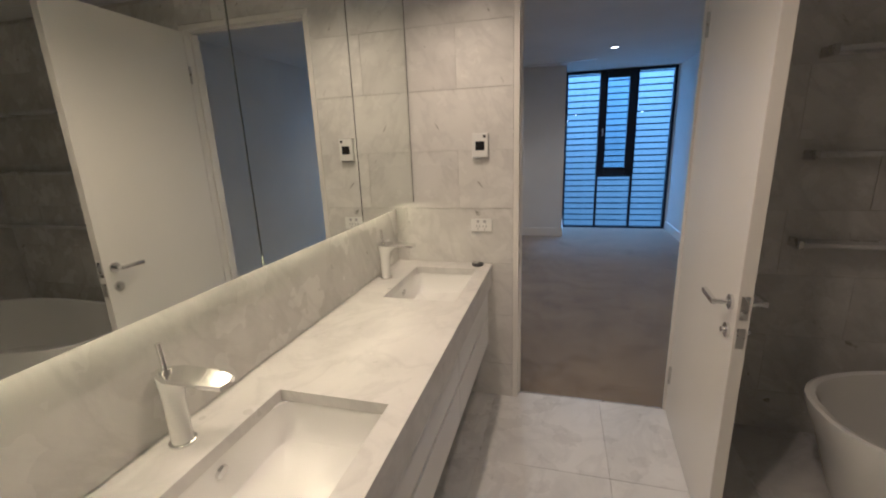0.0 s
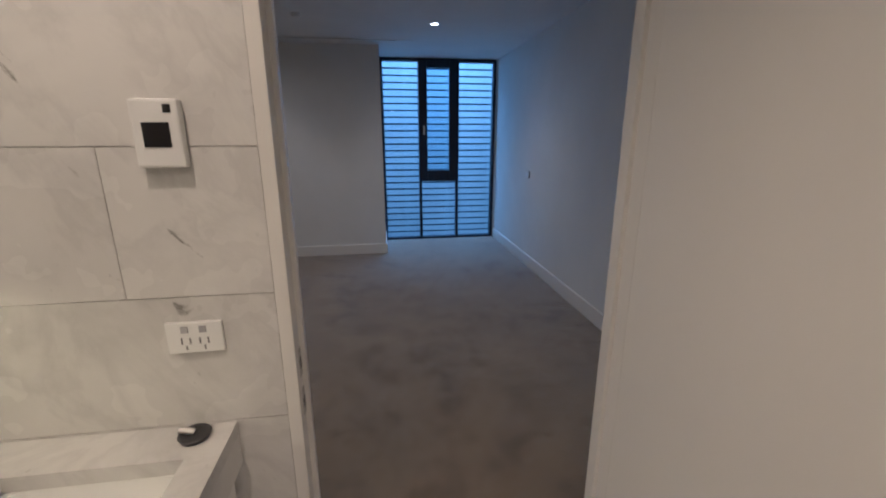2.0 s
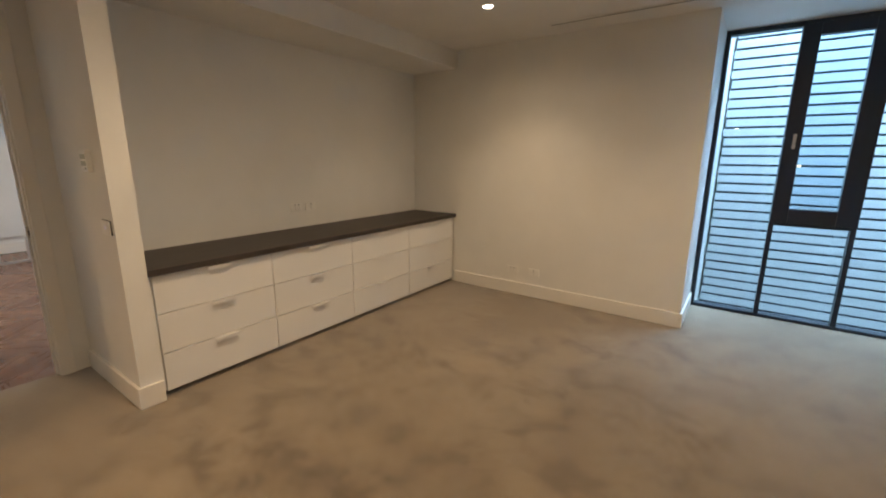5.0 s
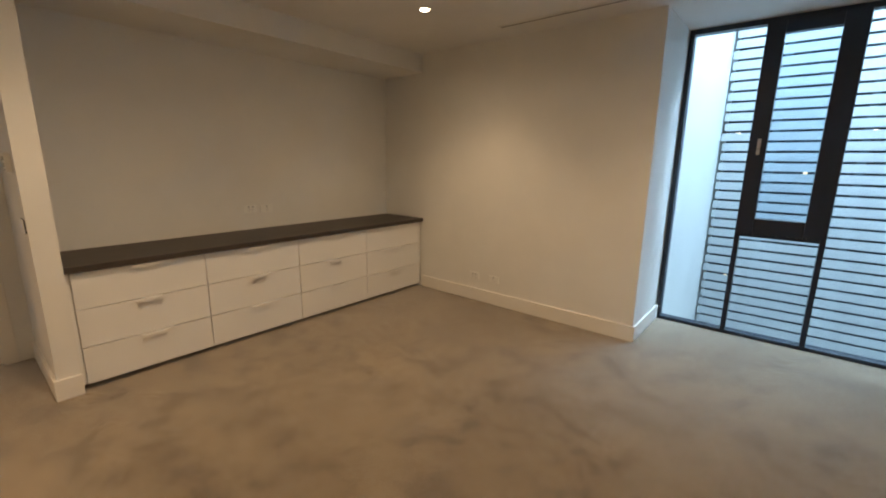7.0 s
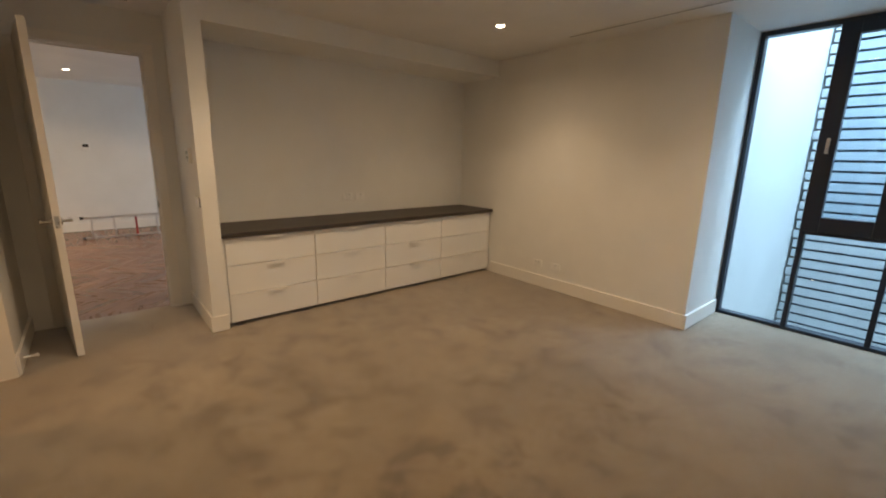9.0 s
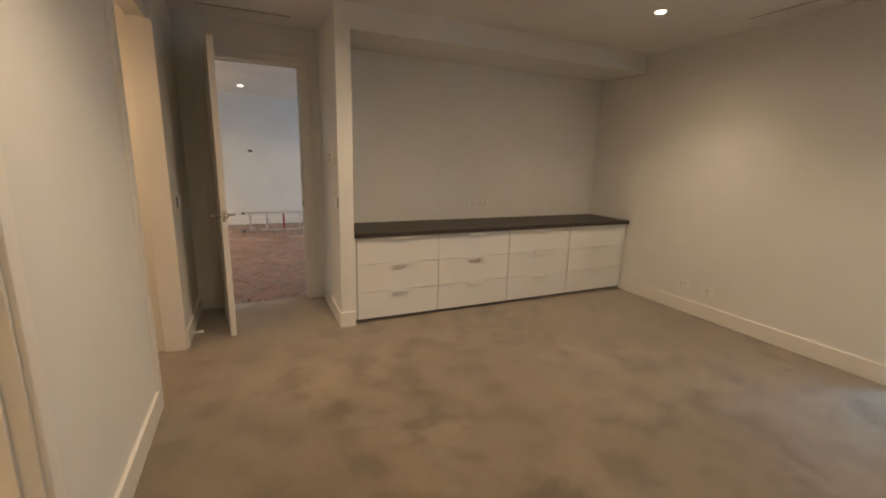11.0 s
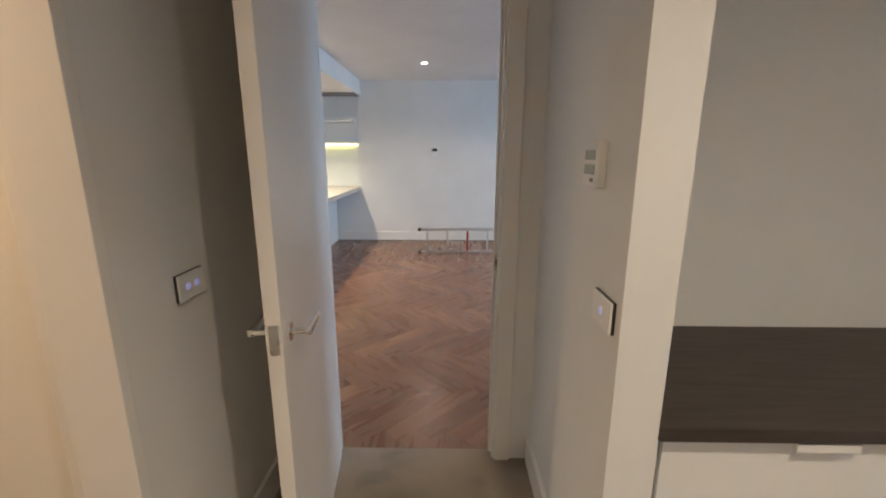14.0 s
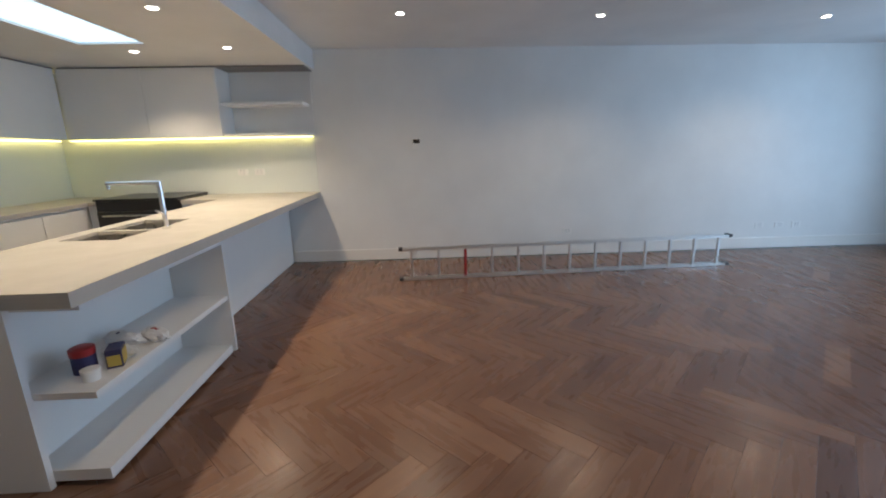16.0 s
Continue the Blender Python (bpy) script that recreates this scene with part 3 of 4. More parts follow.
# ---------------------------------------------------------------- switches, outlets and controls
def outlet(m, label, cols=2, w=0.115, h=0.072, mat=None):
    """A double power outlet on a wall: local x along the wall, -y out of it."""
    mat = mat or PALE_GREY
    o = thing("power_outlet", m, label, "power outlet")
    plate = part("plate", boxes((-w / 2, w / 2, -0.009, 0, -h / 2, h / 2), bevel=0.003), PLASTIC, o)
    for i in range(cols):
        cx = (i - (cols - 1) / 2) * w * 0.32
        part("socket", boxes((cx - 0.010, cx - 0.007, -0.0105, -0.009, -0.014, 0.0), (cx + 0.007, cx + 0.010, -0.0105, -0.009, -0.014, 0.0), (cx - 0.0015, cx + 0.0015, -0.0105, -0.009, -0.028, -0.018)), mat, plate)
        part("rocker", boxes((cx - 0.007, cx + 0.007, -0.012, -0.009, 0.012, 0.027), bevel=0.001), PALE_GREY, plate)
    return o


outlet(pose(-0.407, YB, 1.052), "white double power outlet on the marble wall", mat=GREY)
outlet(pose(-2.859, 5.02, 0.972, 0, 0, 90), "white double power outlet above the dark top")
blank = outlet(pose(-2.859, 5.17, 0.968, 0, 0, 90), "white data outlet above the dark top", 1)
outlet(pose(-1.53, YW, 0.262), "white double power outlet above the skirting")
outlet(pose(-1.29, YW, 0.262), "white data outlet above the skirting", 1)
outlet(pose(XR, 3.44, 0.25, 0, 0, -90), "white double power outlet above the skirting")
outlet(pose(XF, 4.8, 0.30, 0, 0, 90), "white double power outlet on the living room wall")
for k in (7.35, 7.62, 7.85):
    outlet(pose(XF, k, 0.30, 0, 0, 90), "white outlet plate on the living room wall")


def wall_switch(m, dots, label):
    s = thing("light_switch", m, label, "light switch")
    part("backing", boxes((-0.060, 0.060, -0.007, 0, -0.039, 0.039), bevel=0.001), SWITCH_EDGE, s, "dark backing edge")
    plate = part("plate", boxes((-0.059, 0.059, -0.013, -0.007, -0.038, 0.038), bevel=0.002), PLASTIC, s)
    for dx in dots:
        g = bmesh.new()
        rod(g, (dx, -0.013, 0), (dx, -0.0145, 0), 0.010, 16)
        part("button", g, BLUE_LED, plate, "blue lit button")


wall_switch(pose(-2.36, 3.512, 1.04), (0.0,), "white glass touch switch with a blue button")
wall_switch(pose(-2.53, 2.39, 1.045, 0, 0, 180), (-0.02, 0.02), "white glass touch switch with two blue buttons")
wall_switch(pose(XR, 6.0, 1.05, 0, 0, -90), (0.0,), "white glass touch switch")


def control(name, m, w, h, label, screen_rows, mat):
    c = thing(name, m, label, "thermostat")
    body = part("body", boxes((-w / 2, w / 2, -0.024, 0, -h / 2, h / 2), bevel=0.005), PLASTIC, c)
    for x0, x1, z0, z1, mm in screen_rows:
        part("display", boxes((x0 * w, x1 * w, -0.026, -0.024, z0 * h, z1 * h), bevel=0.0008), mm, body)
    return c


LCD = paint("grey_display", (0.30, 0.33, 0.30), 0.3)
control("bathroom_timer", pose(-0.406, YB, 1.477), 0.085, 0.125, "white heater timer with a black display", [(-0.28, 0.28, -0.20, 0.16, BLACK), (0.2, 0.36, 0.30, 0.42, BLACK)], BLACK)
control("thermostat", pose(-2.488, 3.512, 1.383), 0.108, 0.112, "white wall thermostat with a grey display", [(-0.34, 0.34, 0.10, 0.32, LCD), (-0.34, 0.34, -0.22, 0.0, LCD), (0.1, 0.3, -0.38, -0.3, GREY)], LCD)
control("wall_controller", pose(XF, 2.90, 1.43, 0, 0, 90), 0.10, 0.13, "white wall controller with a dark display", [(-0.4, 0.4, 0.05, 0.4, BLACK)], BLACK)


# ---------------------------------------------------------------- bathroom
def basin(y):
    """A rectangular undermount basin, its rim level with the underside of the top."""
    b = thing("wash_basin", pose(-0.588, y, 0), "white rectangular undermount ceramic basin", "wash basin", "basins in the marble vanity top")
    bm = bmesh.new()
    prof = [(1.05, 0.7935), (1.0, 0.7935), (0.985, 0.76), (0.95, 0.715), (0.86, 0.695), (0.2, 0.69)]
    lathe(bm, prof, 0, 0, 56, 0.170, 0.245, 9.0)
    bm.faces.ensure_lookup_table()
    bmesh.ops.delete(bm, geom=[bm.faces[-2]], context='FACES')
    part("bowl", bm, CERAMIC, b, smooth=True)
    part("waste", lathe(bmesh.new(), [(0.034, 0.690), (0.033, 0.696), (0.026, 0.698), (0.024, 0.693), (0.02, 0.697), (0.004, 0.699)], 0.02, 0.0, 20), CHROME, b, "chrome waste", True)
    part("overflow", rod(bmesh.new(), (-0.166, 0, 0.765), (-0.158, 0, 0.762), 0.017, 20), CHROME, b, "chrome overflow ring", True)
    return b


MIRRORS = [(-0.7, 0.30), (0.30, 0.95), (0.95, 1.585), (1.585, 2.228)]
B1, B2 = 0.655, 1.885
basin(B1)
basin(B2)
X0, X1, Y0, Y1 = -0.905, -0.35, -0.7, YB - 0.001
xs, xe = -0.756, -0.420
edges = [Y0, B1 - 0.242, B1 + 0.242, B2 - 0.242, B2 + 0.242, Y1]
vanity = thing("vanity_cabinet", pose(0, 0, 0), "wall-hung white vanity cabinet with wide drawers", "vanity cabinet")
part("stone_top", slab([X0, xs, xe, X1], edges, [(1, 1), (1, 3)], 0.795, 0.83), MARBLE_TOP, vanity, "thick white marble top with two cut-outs")
part("stone_apron", boxes((X1 - 0.022, X1 - 0.0008, Y0, Y1, 0.715, 0.7945)), MARBLE_TOP, vanity, "marble apron")
part("carcass", boxes((-0.905, -0.40, Y0, Y1, 0.34, 0.68), (-0.905, -0.80, Y0, Y1, 0.68, 0.79)), LACQUER, vanity)
for k in range(4):
    ya = Y1 - 0.735 * (k + 1) + 0.003
    for z0, z1 in ((0.345, 0.515), (0.535, 0.700)):
        part("drawer", boxes((-0.398, -0.376, ya, ya + 0.729, z0, z1), bevel=0.002), LACQUER, vanity)


def mixer(y):
    t = thing("basin_mixer", pose(-0.848, y, 0.83), "white basin mixer with flat chrome spout and pin lever", "tap", "basin mixers")
    part("base_ring", lathe(bmesh.new(), [(0.030, 0), (0.030, 0.006), (0.026, 0.008)], steps=24), CHROME, t, smooth=True)
    bd = bmesh.new()
    secs = []
    for f, hx, hy, cx in ((0.0, 0.024, 0.024, 0.0), (0.35, 0.0235, 0.023, 0.0), (0.65, 0.024, 0.023, 0.0), (0.82, 0.030, 0.024, 0.002), (0.93, 0.046, 0.026, 0.012), (1.0, 0.062, 0.027, 0.026)):
        secs.append([bd.verts.new((cx + hx * math.cos(a), hy * math.sin(a), 0.006 + 0.166 * f)) for a in [2 * math.pi * i / 24 for i in range(24)]])
    for a, b in zip(secs, secs[1:]):
        for i in range(24):
            bd.faces.new((a[i], a[(i + 1) % 24], b[(i + 1) % 24], b[i]))
    bd.faces.new(secs[0][::-1])
    bd.faces.new(secs[-1])
    part("body", bd, CERAMIC, t, "glossy white flared column", True)
    sp = bmesh.new()
    secs = []
    for i in range(13):
        f = i / 12
        x, z, w, th = -0.038 + 0.200 * f, 0.183 - 0.004 * f + 0.004 * math.sin(f * 3.1), 0.012 + 0.020 * min(1, 4 * f) * (1 - 0.45 * max(0, f - 0.75) * 4), 0.010 if f > 0.1 else 0.007
        secs.append([sp.verts.new(p) for p in ((x, -w, z + 0.002), (x, 0, z), (x, w, z + 0.002), (x, w * 0.9, z - th), (x, 0, z - th - 0.002), (x, -w * 0.9, z - th))])
    for a, b in zip(secs, secs[1:]):
        for i in range(6):
            sp.faces.new((a[i], a[(i + 1) % 6], b[(i + 1) % 6], b[i]))
    sp.faces.new(secs[0])
    sp.faces.new(secs[-1][::-1])
    part("spout", sp, CHROME, t, "flat chrome spout", True)
    lv = bmesh.new()
    rod(lv, (-0.008, 0, 0.18), (-0.008, 0, 0.192), 0.013)
    rod(lv, (-0.008, 0, 0.19), (-0.012, 0, 0.255), 0.006)
    part("lever", lv, CHROME, t, smooth=True)


mixer(B1)
mixer(B2 + 0.02)
plug = thing("sink_plug", pose(-0.424, 2.195, 0.83), "loose dark metal basin plug resting on the vanity", "plug")
part("flange", lathe(bmesh.new(), [(0.030, 0), (0.034, 0.010), (0.030, 0.013), (0.018, 0.013)], steps=20), SWITCH_EDGE, plug, smooth=True)
part("stem", rod(bmesh.new(), (0.0, 0, 0.013), (-0.03, 0.0, 0.022), 0.008), STEEL, plug)

cabinet = thing("mirror_cabinet", pose(0, 0, 0), "long wall-hung mirror cabinet lit from below", "mirror cabinet")
part("carcass", boxes((-0.905, -0.812, -0.7, YB - 0.001, 1.20, 2.395)), LACQUER, cabinet)
for ya, yb in MIRRORS:
    part("mirror_door", boxes((-0.811, -0.793, ya + 0.003, yb - 0.003, 1.18, 2.39), bevel=0.001), MIRROR, cabinet)
part("edge_strip", boxes((-0.811, -0.795, 2.229, 2.2385, 1.18, 2.39)), SWITCH_EDGE, cabinet, "dark closing strip")
part("led_strip", boxes((-0.895, -0.875, -0.68, 2.2, 1.192, 1.199)), STRIP, cabinet, "warm glowing strip")

# bath on the far side of the door
tub = thing("bathtub", pose(1.765, 1.70, 0), "white freestanding oval bathtub", "bathtub")
tb = bmesh.new()
lathe(tb, [(0.80, 0.0), (0.84, 0.06), (0.93, 0.30), (1.0, 0.45), (1.0, 0.468), (0.985, 0.473), (0.955, 0.465), (0.93, 0.43), (0.85, 0.22), (0.72, 0.14), (0.2, 0.13)], 0, 0, 48, 0.80, 0.39, 2.5)
part("shell", tb, CERAMIC, tub, smooth=True)
part("waste", lathe(bmesh.new(), [(0.032, 0.130), (0.031, 0.136), (0.010, 0.138)], steps=20), CHROME, tub, "chrome waste", True)
for zz in (1.0, 1.39, 1.80):
    s = thing("wall_shelf", pose(1.05, YB, zz), "narrow grey stone shelf over the bath", "shelf", "shelves over the bath")
    part("board", boxes((0, 1.5, -0.10, 0, -0.010, 0.010), bevel=0.002), MARBLE_FLOOR, s)
    part("bracket", boxes((-0.02, 0.0, -0.10, 0, -0.02, 0.02), bevel=0.002), STEEL, s)
bm_ = thing("bath_mixer", pose(2.6, 1.52, 0.80), "wall-mounted dark metal bath mixer", "tap")
part("plate", boxes((-0.012, 0, -0.10, 0.10, -0.04, 0.04), bevel=0.004), STEEL, bm_)
part("spout", rod(bmesh.new(), (-0.012, 0.05, 0), (-0.18, 0.05, -0.01), 0.014), STEEL, bm_, smooth=True)
part("lever", rod(bmesh.new(), (-0.012, -0.05, 0), (-0.06, -0.05, 0), 0.022), STEEL, bm_, smooth=True)

# robe cabinets in the walk-in robe
for k in range(5):
    y1 = 2.195 - 0.46 * k
    r = thing("robe_cabinet", pose(-2.33, y1, 0), "tall cream robe cabinet with a long edge pull", "wardrobe", "robe cabinets")
    part("carcass", boxes((-0.55, -0.022, -0.458, 0, 0.09, 2.40)), ROBE, r)
    part("plinth", boxes((-0.55, -0.06, -0.458, 0, 0.0, 0.09)), ROBE, r)
    d = part("door", boxes((-0.02, 0, -0.456, -0.002, 0.095, 2.395), bevel=0.0015), ROBE, r)
    if k % 2 == 0:
        part("pull", boxes((0.0, 0.006, -0.452, -0.444, 0.10, 1.02), (0.006, 0.009, -0.452, -0.436, 0.10, 1.02), bevel=0.001), ROBE, d, "long slim folded edge pull")
structure("trim_robe_head", boxes((-2.88, -2.35, -0.9, 2.2, 2.40, H)), ROBE, "cream panel over the robe cabinets", "panel")

# door stop on the skirting behind the passage door
ds = thing("door_stop", pose(-2.42, 2.408, 0.06), "small white door stop on the skirting", "door stop")
part("rod", rod(bmesh.new(), (0, 0, 0), (0, 0.06, 0), 0.008), PLASTIC, ds)
part("tip", rod(bmesh.new(), (0, 0.06, 0), (0, 0.075, 0), 0.013), PLASTIC, ds)


# ---------------------------------------------------------------- kitchen
KT = 0.885
pen = thing("peninsula_cabinet", pose(0, 0, 0), "white kitchen peninsula with open shelves at its end", "kitchen cabinet")
part("back_panel", boxes((XF + 0.02, -5.737, 1.27, 1.30, 0.0, KT - 0.07)), LACQUER, pen)
part("body", boxes((XF + 0.02, -4.56, 0.78, 1.268, 0.0, KT - 0.22)), LACQUER, pen)
part("end_panel", boxes((-4.558, -4.53, 0.78, 1.39, 0.0, KT - 0.062)), LACQUER, pen)
sx0, sx1 = -5.735, -4.56
part("shelf_back", boxes((sx0, sx1, 1.27, 1.29, 0.0, KT - 0.07)), LACQUER, pen)
part("shelf_side", boxes((sx0, sx0 + 0.022, 1.29, 1.65, 0.03, KT - 0.10)), LACQUER, pen)
part("shelf_board", boxes((sx0 + 0.022, sx1, 1.29, 1.625, 0.022, 0.075), bevel=0.001), LACQUER, pen)
part("shelf_board", boxes((sx0 + 0.022, sx1, 1.29, 1.64, 0.405, 0.435), bevel=0.001), LACQUER, pen)
part("shelf_rail", boxes((sx0, sx1, 1.29, 1.65, KT - 0.10, KT - 0.062)), LACQUER, pen)
single("stone_bench", slab([XF + 0.001, -6.22, -5.79, -5.75, -5.45, -4.47], [0.75, 0.86, 1.20, 1.70], [(1, 1), (3, 1)], KT - 0.06, KT), STONE_TOP, "long pale stone peninsula bench with two sink cut-outs", "bench")
for a, b in ((-5.75, -5.45), (-6.22, -5.79)):
    s = thing("kitchen_sink", pose(0, 0, 0), "undermount stainless steel kitchen sink", "sink", "kitchen sinks")
    part("bowl", boxes((a, b, 0.86, 1.20, KT - 0.215, KT - 0.205), (a, a + 0.006, 0.86, 1.20, KT - 0.205, KT - 0.02), (b - 0.006, b, 0.86, 1.20, KT - 0.205, KT - 0.02), (a + 0.006, b - 0.006, 0.86, 0.866, KT - 0.205, KT - 0.02), (a + 0.006, b - 0.006, 1.194, 1.20, KT - 0.205, KT - 0.02)), STEEL, s)
kt = thing("kitchen_tap", pose(-5.80, 1.27, KT), "tall square-necked chrome kitchen tap", "tap")
g = bmesh.new()
rod(g, (0, 0, 0), (0, 0, 0.02), 0.027, 20)
rod(g, (0, 0, 0.02), (0, 0, 0.31), 0.016, 16)
part("column", g, CHROME, kt, smooth=True)
g = bmesh.new()
rod(g, (0, 0.010, 0.302), (0, -0.33, 0.302), 0.013, 14)
rod(g, (0, -0.32, 0.302), (0, -0.32, 0.265), 0.012, 14)
part("spout", g, CHROME, kt, smooth=True)
part("lever", rod(bmesh.new(), (0.016, 0, 0.10), (0.08, 0.0, 0.13), 0.006), CHROME, kt, smooth=True)

far = thing("far_cabinet", pose(0, 0, 0), "white kitchen base cabinets along the far wall", "kitchen cabinet")
part("body", boxes((XF + 0.001, -7.62, -0.62, -0.52, 0.0, KT - 0.04)), LACQUER, far)
part("body", boxes((XF + 0.001, -7.62, 0.36, 0.749, 0.0, KT - 0.04)), LACQUER, far)
left_cab = thing("side_cabinet", pose(0, 0, 0), "white kitchen base cabinets along the side wall", "kitchen cabinet")
part("body", boxes((XF + 0.001, -4.6, -1.229, -0.65, 0.08, KT - 0.04)), LACQUER, left_cab)
part("plinth", boxes((XF + 0.001, -4.6, -1.229, -0.70, 0.0, 0.08)), GREY, left_cab)
for k in range(6):
    part("door", boxes((-7.55 + 0.49 * k, -7.55 + 0.49 * k + 0.485, -0.649, -0.63, 0.085, KT - 0.07), bevel=0.002), LACQUER, left_cab)
single("corner_bench", boxes((XF + 0.001, -4.6, -1.229, -0.61, KT - 0.039, KT), (XF + 0.001, -7.60, -0.61, -0.52, KT - 0.039, KT), (XF + 0.001, -7.60, 0.36, 0.749, KT - 0.039, KT), bevel=0.0), STONE_TOP, "pale stone worktop turning the kitchen corner", "bench")
oven = thing("cooker", pose(0, 0, 0), "black range cooker with a glass top", "cooker")
part("body", boxes((XF + 0.01, -7.58, -0.51, 0.35, 0.06, KT + 0.01), bevel=0.004), BLACK, oven)
part("hob", boxes((XF + 0.01, -7.55, -0.515, 0.355, KT + 0.012, KT + 0.035), bevel=0.004), BLACK, oven, "black glass hob")
part("door", boxes((-7.579, -7.555, -0.50, 0.34, 0.12, KT - 0.10), bevel=0.004), BLACK, oven)
g = bmesh.new()
rod(g, (-7.52, -0.42, KT - 0.14), (-7.52, 0.26, KT - 0.14), 0.009)
part("handle", g, STEEL, oven, smooth=True)
structure("splashback_far", boxes((XF + 0.0005, XF + 0.006, -1.22, 1.69, KT + 0.001, 1.56)), SPLASH, "pale green back-painted glass splashback", "splashback")
structure("splashback_side", boxes((XF + 0.008, -4.6, -1.2295, -1.222, KT + 0.001, 1.56)), SPLASH, "pale green back-painted glass splashback", "splashback")
for k, (ya, yb) in enumerate(((-0.86, 0.0), (0.0, 0.78))):
    u = thing("wall_cabinet", pose(0, 0, 0), "white lacquered kitchen wall cabinet", "wall cabinet", "kitchen wall cabinets")
    part("carcass", boxes((XF + 0.001, -7.892, ya, yb - 0.001, 1.56, 2.262)), LACQUER, u)
    part("door", boxes((-7.89, -7.87, ya + 0.002, yb - 0.002, 1.545, 2.26), bevel=0.0015), LACQUER, u)
for k in range(4):
    xa = -7.86 + 0.8 * k
    u = thing("wall_cabinet", pose(0, 0, 0), "white lacquered kitchen wall cabinet", "wall cabinet", "kitchen wall cabinets")
    part("carcass", boxes((xa, xa + 0.799, -1.229, -0.892, 1.56, 2.262)), LACQUER, u)
    part("door", boxes((xa + 0.002, xa + 0.797, -0.89, -0.87, 1.545, 2.26), bevel=0.0015), LACQUER, u)
op = thing("open_shelf", pose(0, 0, 0), "white open wall shelves beside the wall cabinets", "shelf")
part("back", boxes((XF + 0.001, XF + 0.02, 0.781, 1.70, 1.56, 2.262)), LACQUER, op)
part("shelf_board", boxes((XF + 0.02, -7.90, 0.781, 1.70, 1.545, 1.575)), LACQUER, op)
part("shelf_board", boxes((XF + 0.02, -7.92, 0.781, 1.66, 1.875, 1.905)), LACQUER, op)
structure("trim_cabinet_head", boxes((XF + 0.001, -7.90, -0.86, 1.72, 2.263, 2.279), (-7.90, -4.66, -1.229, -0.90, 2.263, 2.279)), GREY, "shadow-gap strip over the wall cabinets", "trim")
led = thing("under_cabinet_light", pose(0, 0, 0), "glowing yellow strip light under the wall cabinets", "strip light")
part("far_strip", boxes((XF + 0.03, XF + 0.05, -1.1, 1.68, 1.536, 1.5445)), STRIP_KITCHEN, led)
part("side_strip", boxes((XF + 0.06, -4.7, -1.20, -1.18, 1.536, 1.5445)), STRIP_KITCHEN, led)
outlet(pose(XF + 0.006, 0.80, 1.14, 0, 0, 90), "white double power outlet on the splashback")
outlet(pose(XF + 0.006, 1.0, 1.14, 0, 0, 90), "white double power outlet on the splashback")
outlet(pose(-7.0, -1.222, 1.14, 0, 0, 180), "white double power outlet on the splashback")

# things left on the open shelf
can = thing("paint_can", pose(-4.74, 1.465, 0.435), "small red and black paint can", "can")
part("body", lathe(bmesh.new(), [(0.045, 0), (0.045, 0.075), (0.045, 0.08)], steps=20), NAVY, can, smooth=True)
part("lid", lathe(bmesh.new(), [(0.047, 0.08), (0.048, 0.11), (0.040, 0.115)], steps=20), RED, can, "red lid", True)
jar = thing("plastic_tub", pose(-4.66, 1.55, 0.435), "small white plastic tub with a lid", "tub")
part("body", lathe(bmesh.new(), [(0.030, 0), (0.034, 0.04)], steps=20), PLASTIC, jar, smooth=True)
part("lid", lathe(bmesh.new(), [(0.036, 0.04), (0.036, 0.05), (0.03, 0.052)], steps=20), PLASTIC, jar, smooth=True)
bx = thing("product_box", pose(-4.80, 1.56, 0.435, 0, 0, 25), "small navy box with a yellow label", "box")
part("carton", boxes((-0.05, 0.05, -0.03, 0.03, 0, 0.085), bevel=0.002), NAVY, bx)
part("label", boxes((-0.04, 0.04, 0.0305, 0.032, 0.01, 0.07), (0.0505, 0.052, -0.025, 0.025, 0.01, 0.06)), YELLOW, bx, "yellow label")
for i, (dx, dy, rz, hh) in enumerate(((-4.90, 1.50, 62, 0.035), (-5.02, 1.44, 75, 0.05), (-5.08, 1.56, 50, 0.04))):
    p = thing("paper_packet", pose(dx, dy, 0.435, 0, 0, rz), "crumpled white paper packet", "packet", "packets on the shelf")
    g = bmesh.new()
    bmesh.ops.create_icosphere(g, subdivisions=3, radius=1.0)
    for v in g.verts:
        k = 1 + 0.35 * noise.noise(v.co * 2.1 + Vector((i * 5, 0, 0)))
        v.co = Vector((v.co.x * 0.11 * k, v.co.y * 0.05 * k, max(0.0, (v.co.z * k + 0.6) * hh * 0.7)))
    part("packet", g, PAPER, p)
    part("print", boxes((-0.03, 0.02, -0.012, 0.012, hh * 0.9, hh * 1.12), bevel=0.002), (RED, NAVY, RED)[i], p, "dark printed panel")


# ---------------------------------------------------------------- ladder lying on its edge
LA, LB = Vector((-7.30, 2.70, 0)), Vector((-7.50, 6.42, 0))
ang = math.degrees(math.atan2(LB.y - LA.y, LB.x - LA.x))
lad = thing("ladder", pose(LA.x, LA.y, 0, 0, 0, ang), "long aluminium ladder lying on its side with one red rung", "ladder")
LL = (LB - LA).length
for z0 in (0.0, 0.325):
    rail = part("rail", boxes((0, LL, -0.035, 0.035, z0 + 0.0, z0 + 0.006), (0, LL, -0.035, -0.029, z0 + 0.006, z0 + 0.028), (0, LL, 0.029, 0.035, z0 + 0.006, z0 + 0.028), bevel=0.001), ALUMINIUM, lad)
    for xe_ in (-0.012, LL - 0.03):
        part("rubber_foot", boxes((xe_, xe_ + 0.042, -0.040, 0.040, z0 - 0.0 + 0.002, z0 + 0.034), bevel=0.004), SWITCH_EDGE, rail)
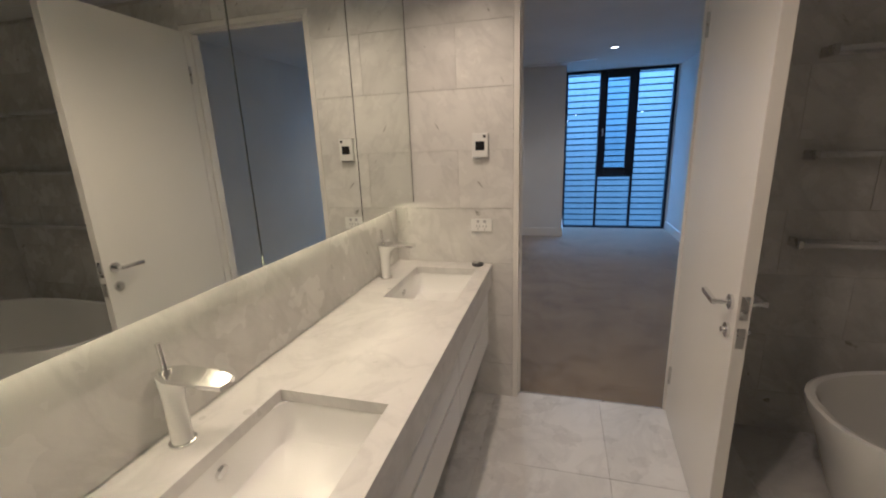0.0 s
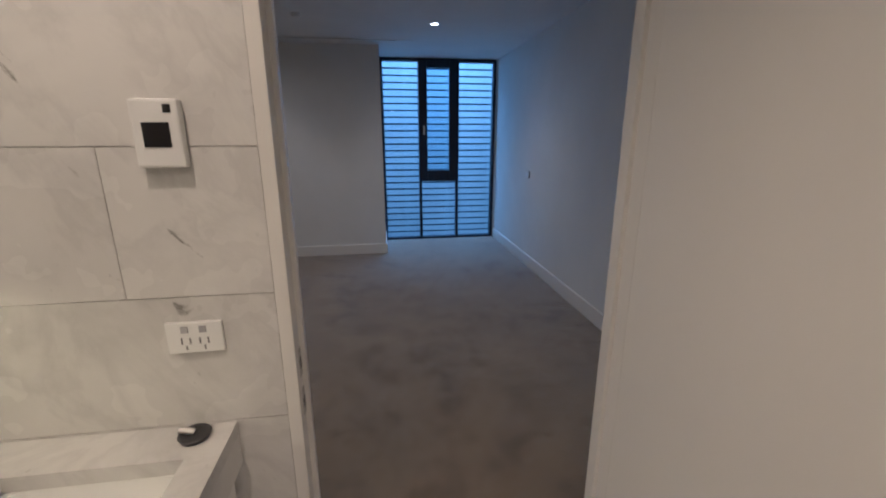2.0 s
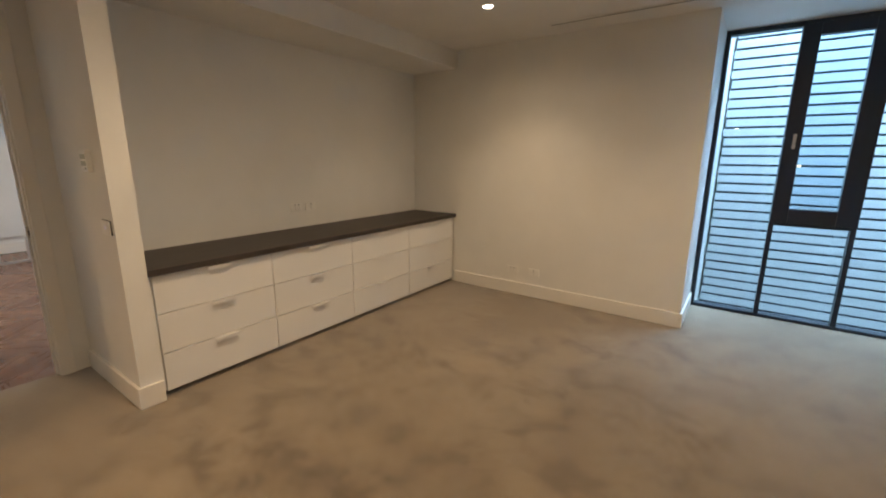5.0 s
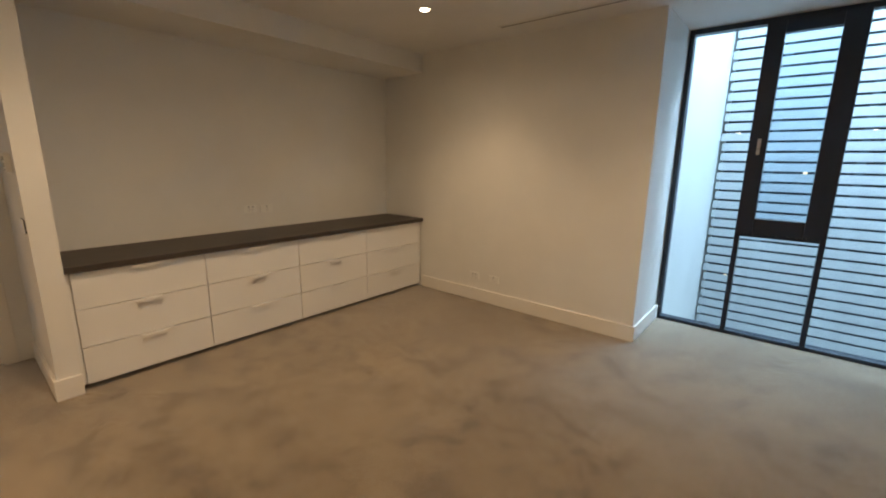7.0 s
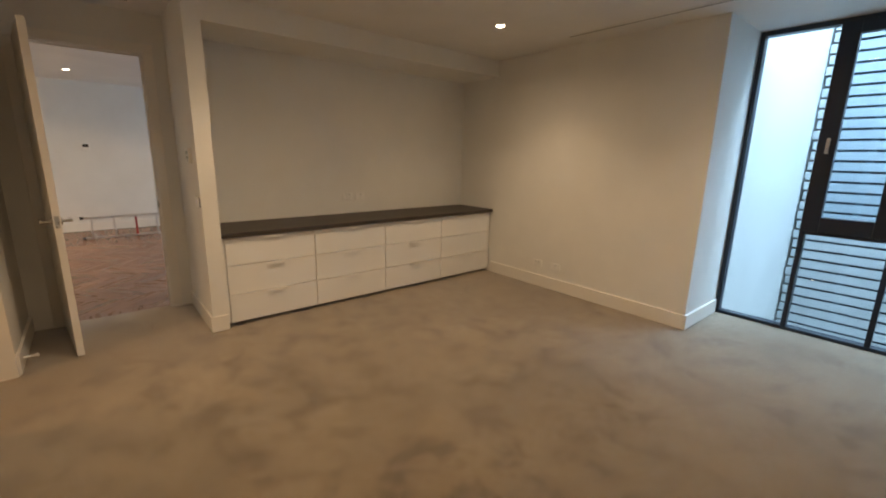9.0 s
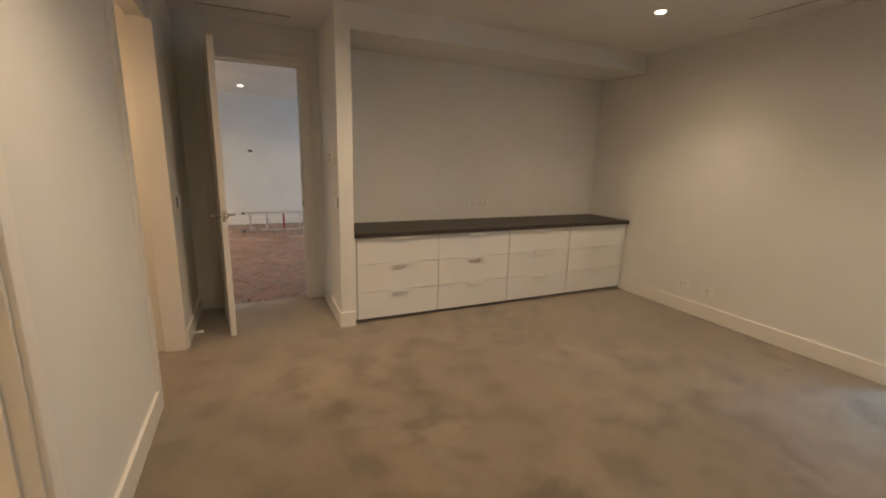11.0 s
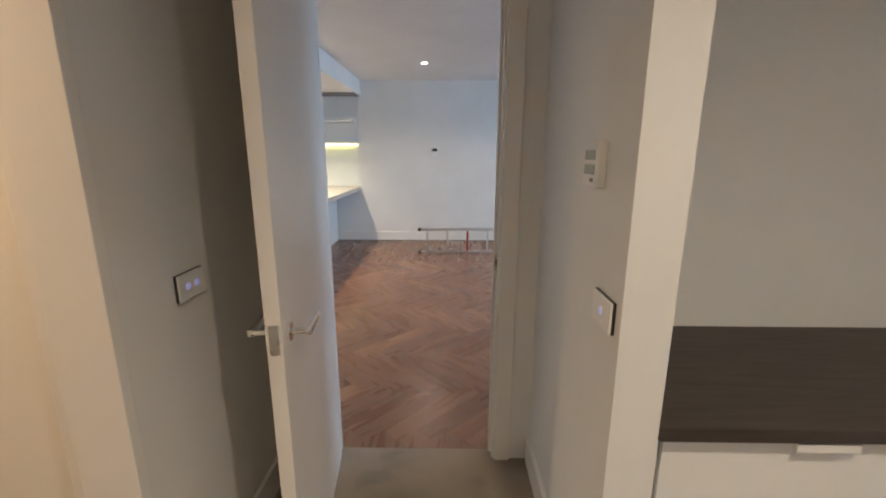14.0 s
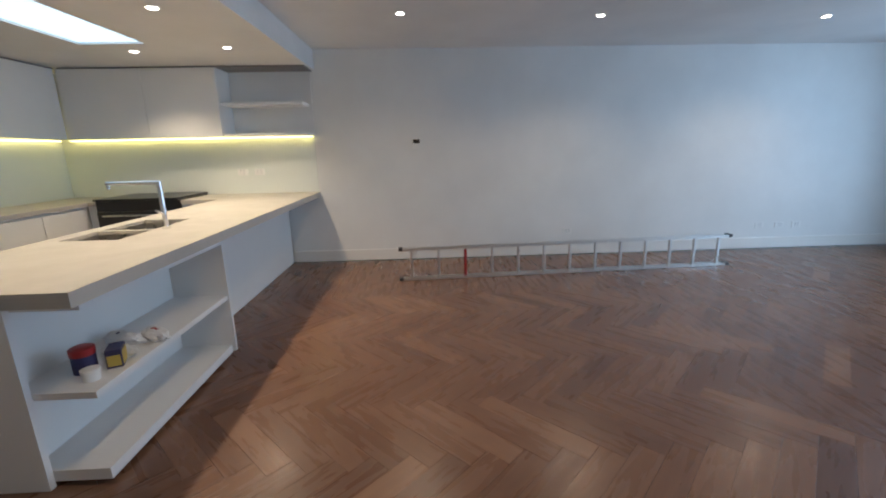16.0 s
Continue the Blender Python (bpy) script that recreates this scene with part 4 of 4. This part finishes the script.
for k in range(13):
    rx = 0.12 + k * (LL - 0.24) / 12
    part("rung", boxes((rx - 0.014, rx + 0.014, -0.014, 0.014, 0.005, 0.326), bevel=0.004), RED if k == 2 else ALUMINIUM, lad, "red rung" if k == 2 else "")
for rx, s in ((0.12, 1), (LL - 0.12, -1)):
    part("brace", boxes((rx, rx + 0.006, -0.01, 0.01, 0.03, 0.10)), ALUMINIUM, lad)
    g = bmesh.new()
    rod(g, (rx, 0, 0.10), (rx + s * 0.07, 0, 0.02), 0.005)
    rod(g, (rx, 0, 0.235), (rx + s * 0.07, 0, 0.325), 0.005)
    part("brace", g, ALUMINIUM, lad)


# ---------------------------------------------------------------- marble tiles of the bathroom walls and floor
def tile_wall(name, m, length, height, start, label, holes=(), tw=0.615, th=0.31, z0=-0.097):
    """Rows of tiles in broken bond on a wall; local x along it, -y out of it."""
    t = thing(name, m, label, "wall tiles", kind="structure")
    row, z = 0, z0
    while z < height - 0.01:
        x = start - (tw / 2 if row % 2 else 0) - tw
        while x < length - 0.01:
            a, b, c, d = max(x, 0) + 0.0012, min(x + tw, length) - 0.0012, max(z, 0) + 0.0012, min(z + th, height) - 0.0012
            if b - a > 0.004 and d - c > 0.004:
                cells = [(a, b, c, d)]
                for h0, h1, hz in holes:
                    out = []
                    for (p, q, r, s) in cells:
                        if q <= h0 or p >= h1 or r >= hz:
                            out.append((p, q, r, s))
                            continue
                        if p < h0:
                            out.append((p, h0, r, s))
                        if q > h1:
                            out.append((h1, q, r, s))
                        if s > hz:
                            out.append((max(p, h0), min(q, h1), hz, s))
                    cells = out
                for (p, q, r, s) in cells:
                    if q - p > 0.004 and s - r > 0.004:
                        part("tile", boxes((p, q, 0.0, 0.010, r, s), bevel=0.0004), MARBLE, t)
            x += tw
        z += th
        row += 1
    return t


structure("trim_grout_north", boxes((-0.904, -0.237, YB + 0.0035, YB + 0.009, 0, 2.4), (0.643, 2.6, YB + 0.0035, YB + 0.009, 0, 2.4), (-0.237, 0.643, YB + 0.0035, YB + 0.009, DOOR + 0.034, 2.4)), GROUT, "grey grout behind the tiles", "grout")
tile_wall("wall_tiles_north", pose(-0.915, YB, 0), 3.515, 2.4, 0.385, "white marble tiles with grey veins on the wall", [(0.679, 1.556, DOOR + 0.032)])
tile_wall("wall_tiles_west", pose(-0.905, -1.2, 0, 0, 0, 90), 3.43, 2.4, 0.3, "white marble slabs with grey veins on the wall", tw=1.9)
fl = bath_floor
for i in range(6):
    for j in range(6):
        xa, ya = -0.94 + i * 0.6, YS - 0.052 - (j + 1) * 0.6
        if xa < 2.6:
            part("tile", boxes((xa + 0.001, xa + 0.599, ya + 0.001, ya + 0.599, -0.006, 0.002), bevel=0.0006), MARBLE_FLOOR, fl)
structure("trim_threshold", boxes((-0.203, 0.608, YS - 0.055, YS - 0.045, -0.004, 0.004)), STEEL, "thin metal threshold strip", "threshold")

# ---------------------------------------------------------------- herringbone parquet of the living room
parquet = thing("floor_parquet", pose(0, 0, -0.003), "dark smoked oak herringbone parquet floor", "floor", kind="structure")
PW, PL = 0.125, 0.625
plank_me = mesh_of("plank", boxes((0, PL - 0.0009, 0, PW - 0.0009, -0.012, 0.0), bevel=0.0006), OAK)
rest_v, rest_f = [], []
near = 0
c45 = math.sqrt(0.5)
for k in range(-60, 90):
    for s in range(-14, 15):
        for leg in (0, 1):
            ox, oy = k * PW + s * PL, k * PW - s * PL
            if leg == 0:
                rect = (ox, oy, 0)
            else:
                rect = (ox + PL, oy + PW - PL + 0.0, 90)
            px, py, rot = rect
            qx, qy = (px, py) if rot == 0 else (px + PW, py)
            mid = (qx + PL / 2, qy + PW / 2) if rot == 0 else (qx - PW / 2, qy + PL / 2)
            wx, wy = -5.0 + (mid[0] - mid[1]) * c45, 2.0 + (mid[0] + mid[1]) * c45
            if not (XF + 0.02 < wx < XK + 0.40 and -1.0 < wy < YN - 0.05):
                continue
            bx_, by_ = -5.0 + (qx - qy) * c45, 2.0 + (qx + qy) * c45
            M = pose(bx_, by_, 0, 0, 0, rot + 45)
            dz = random.uniform(-0.0012, 0)
            if near < 300 and -6.6 < wx < -3.2 and 1.2 < wy < 4.9:
                near += 1
                p = new("plank", plank_me)
                p.parent = parquet
                p.matrix_basis = Matrix.Translation((0, 0, dz)) @ M
            else:
                n0 = len(rest_v)
                for z in (dz, -0.012):
                    for (u, w) in ((0, 0), (PL - 0.0009, 0), (PL - 0.0009, PW - 0.0009), (0, PW - 0.0009)):
                        rest_v.append(tuple(M @ Vector((u, w, z))))
                rest_f += [tuple(n0 + q for q in f) for f in ((0, 1, 2, 3), (0, 4, 5, 1), (1, 5, 6, 2), (2, 6, 7, 3), (3, 7, 4, 0))]
me = bpy.data.meshes.new("far_planks")
me.from_pydata(rest_v, [], rest_f)
me.materials.append(OAK)
fp = new("far_planks", me)
fp.parent = parquet
tagged(fp, kind="stuff")
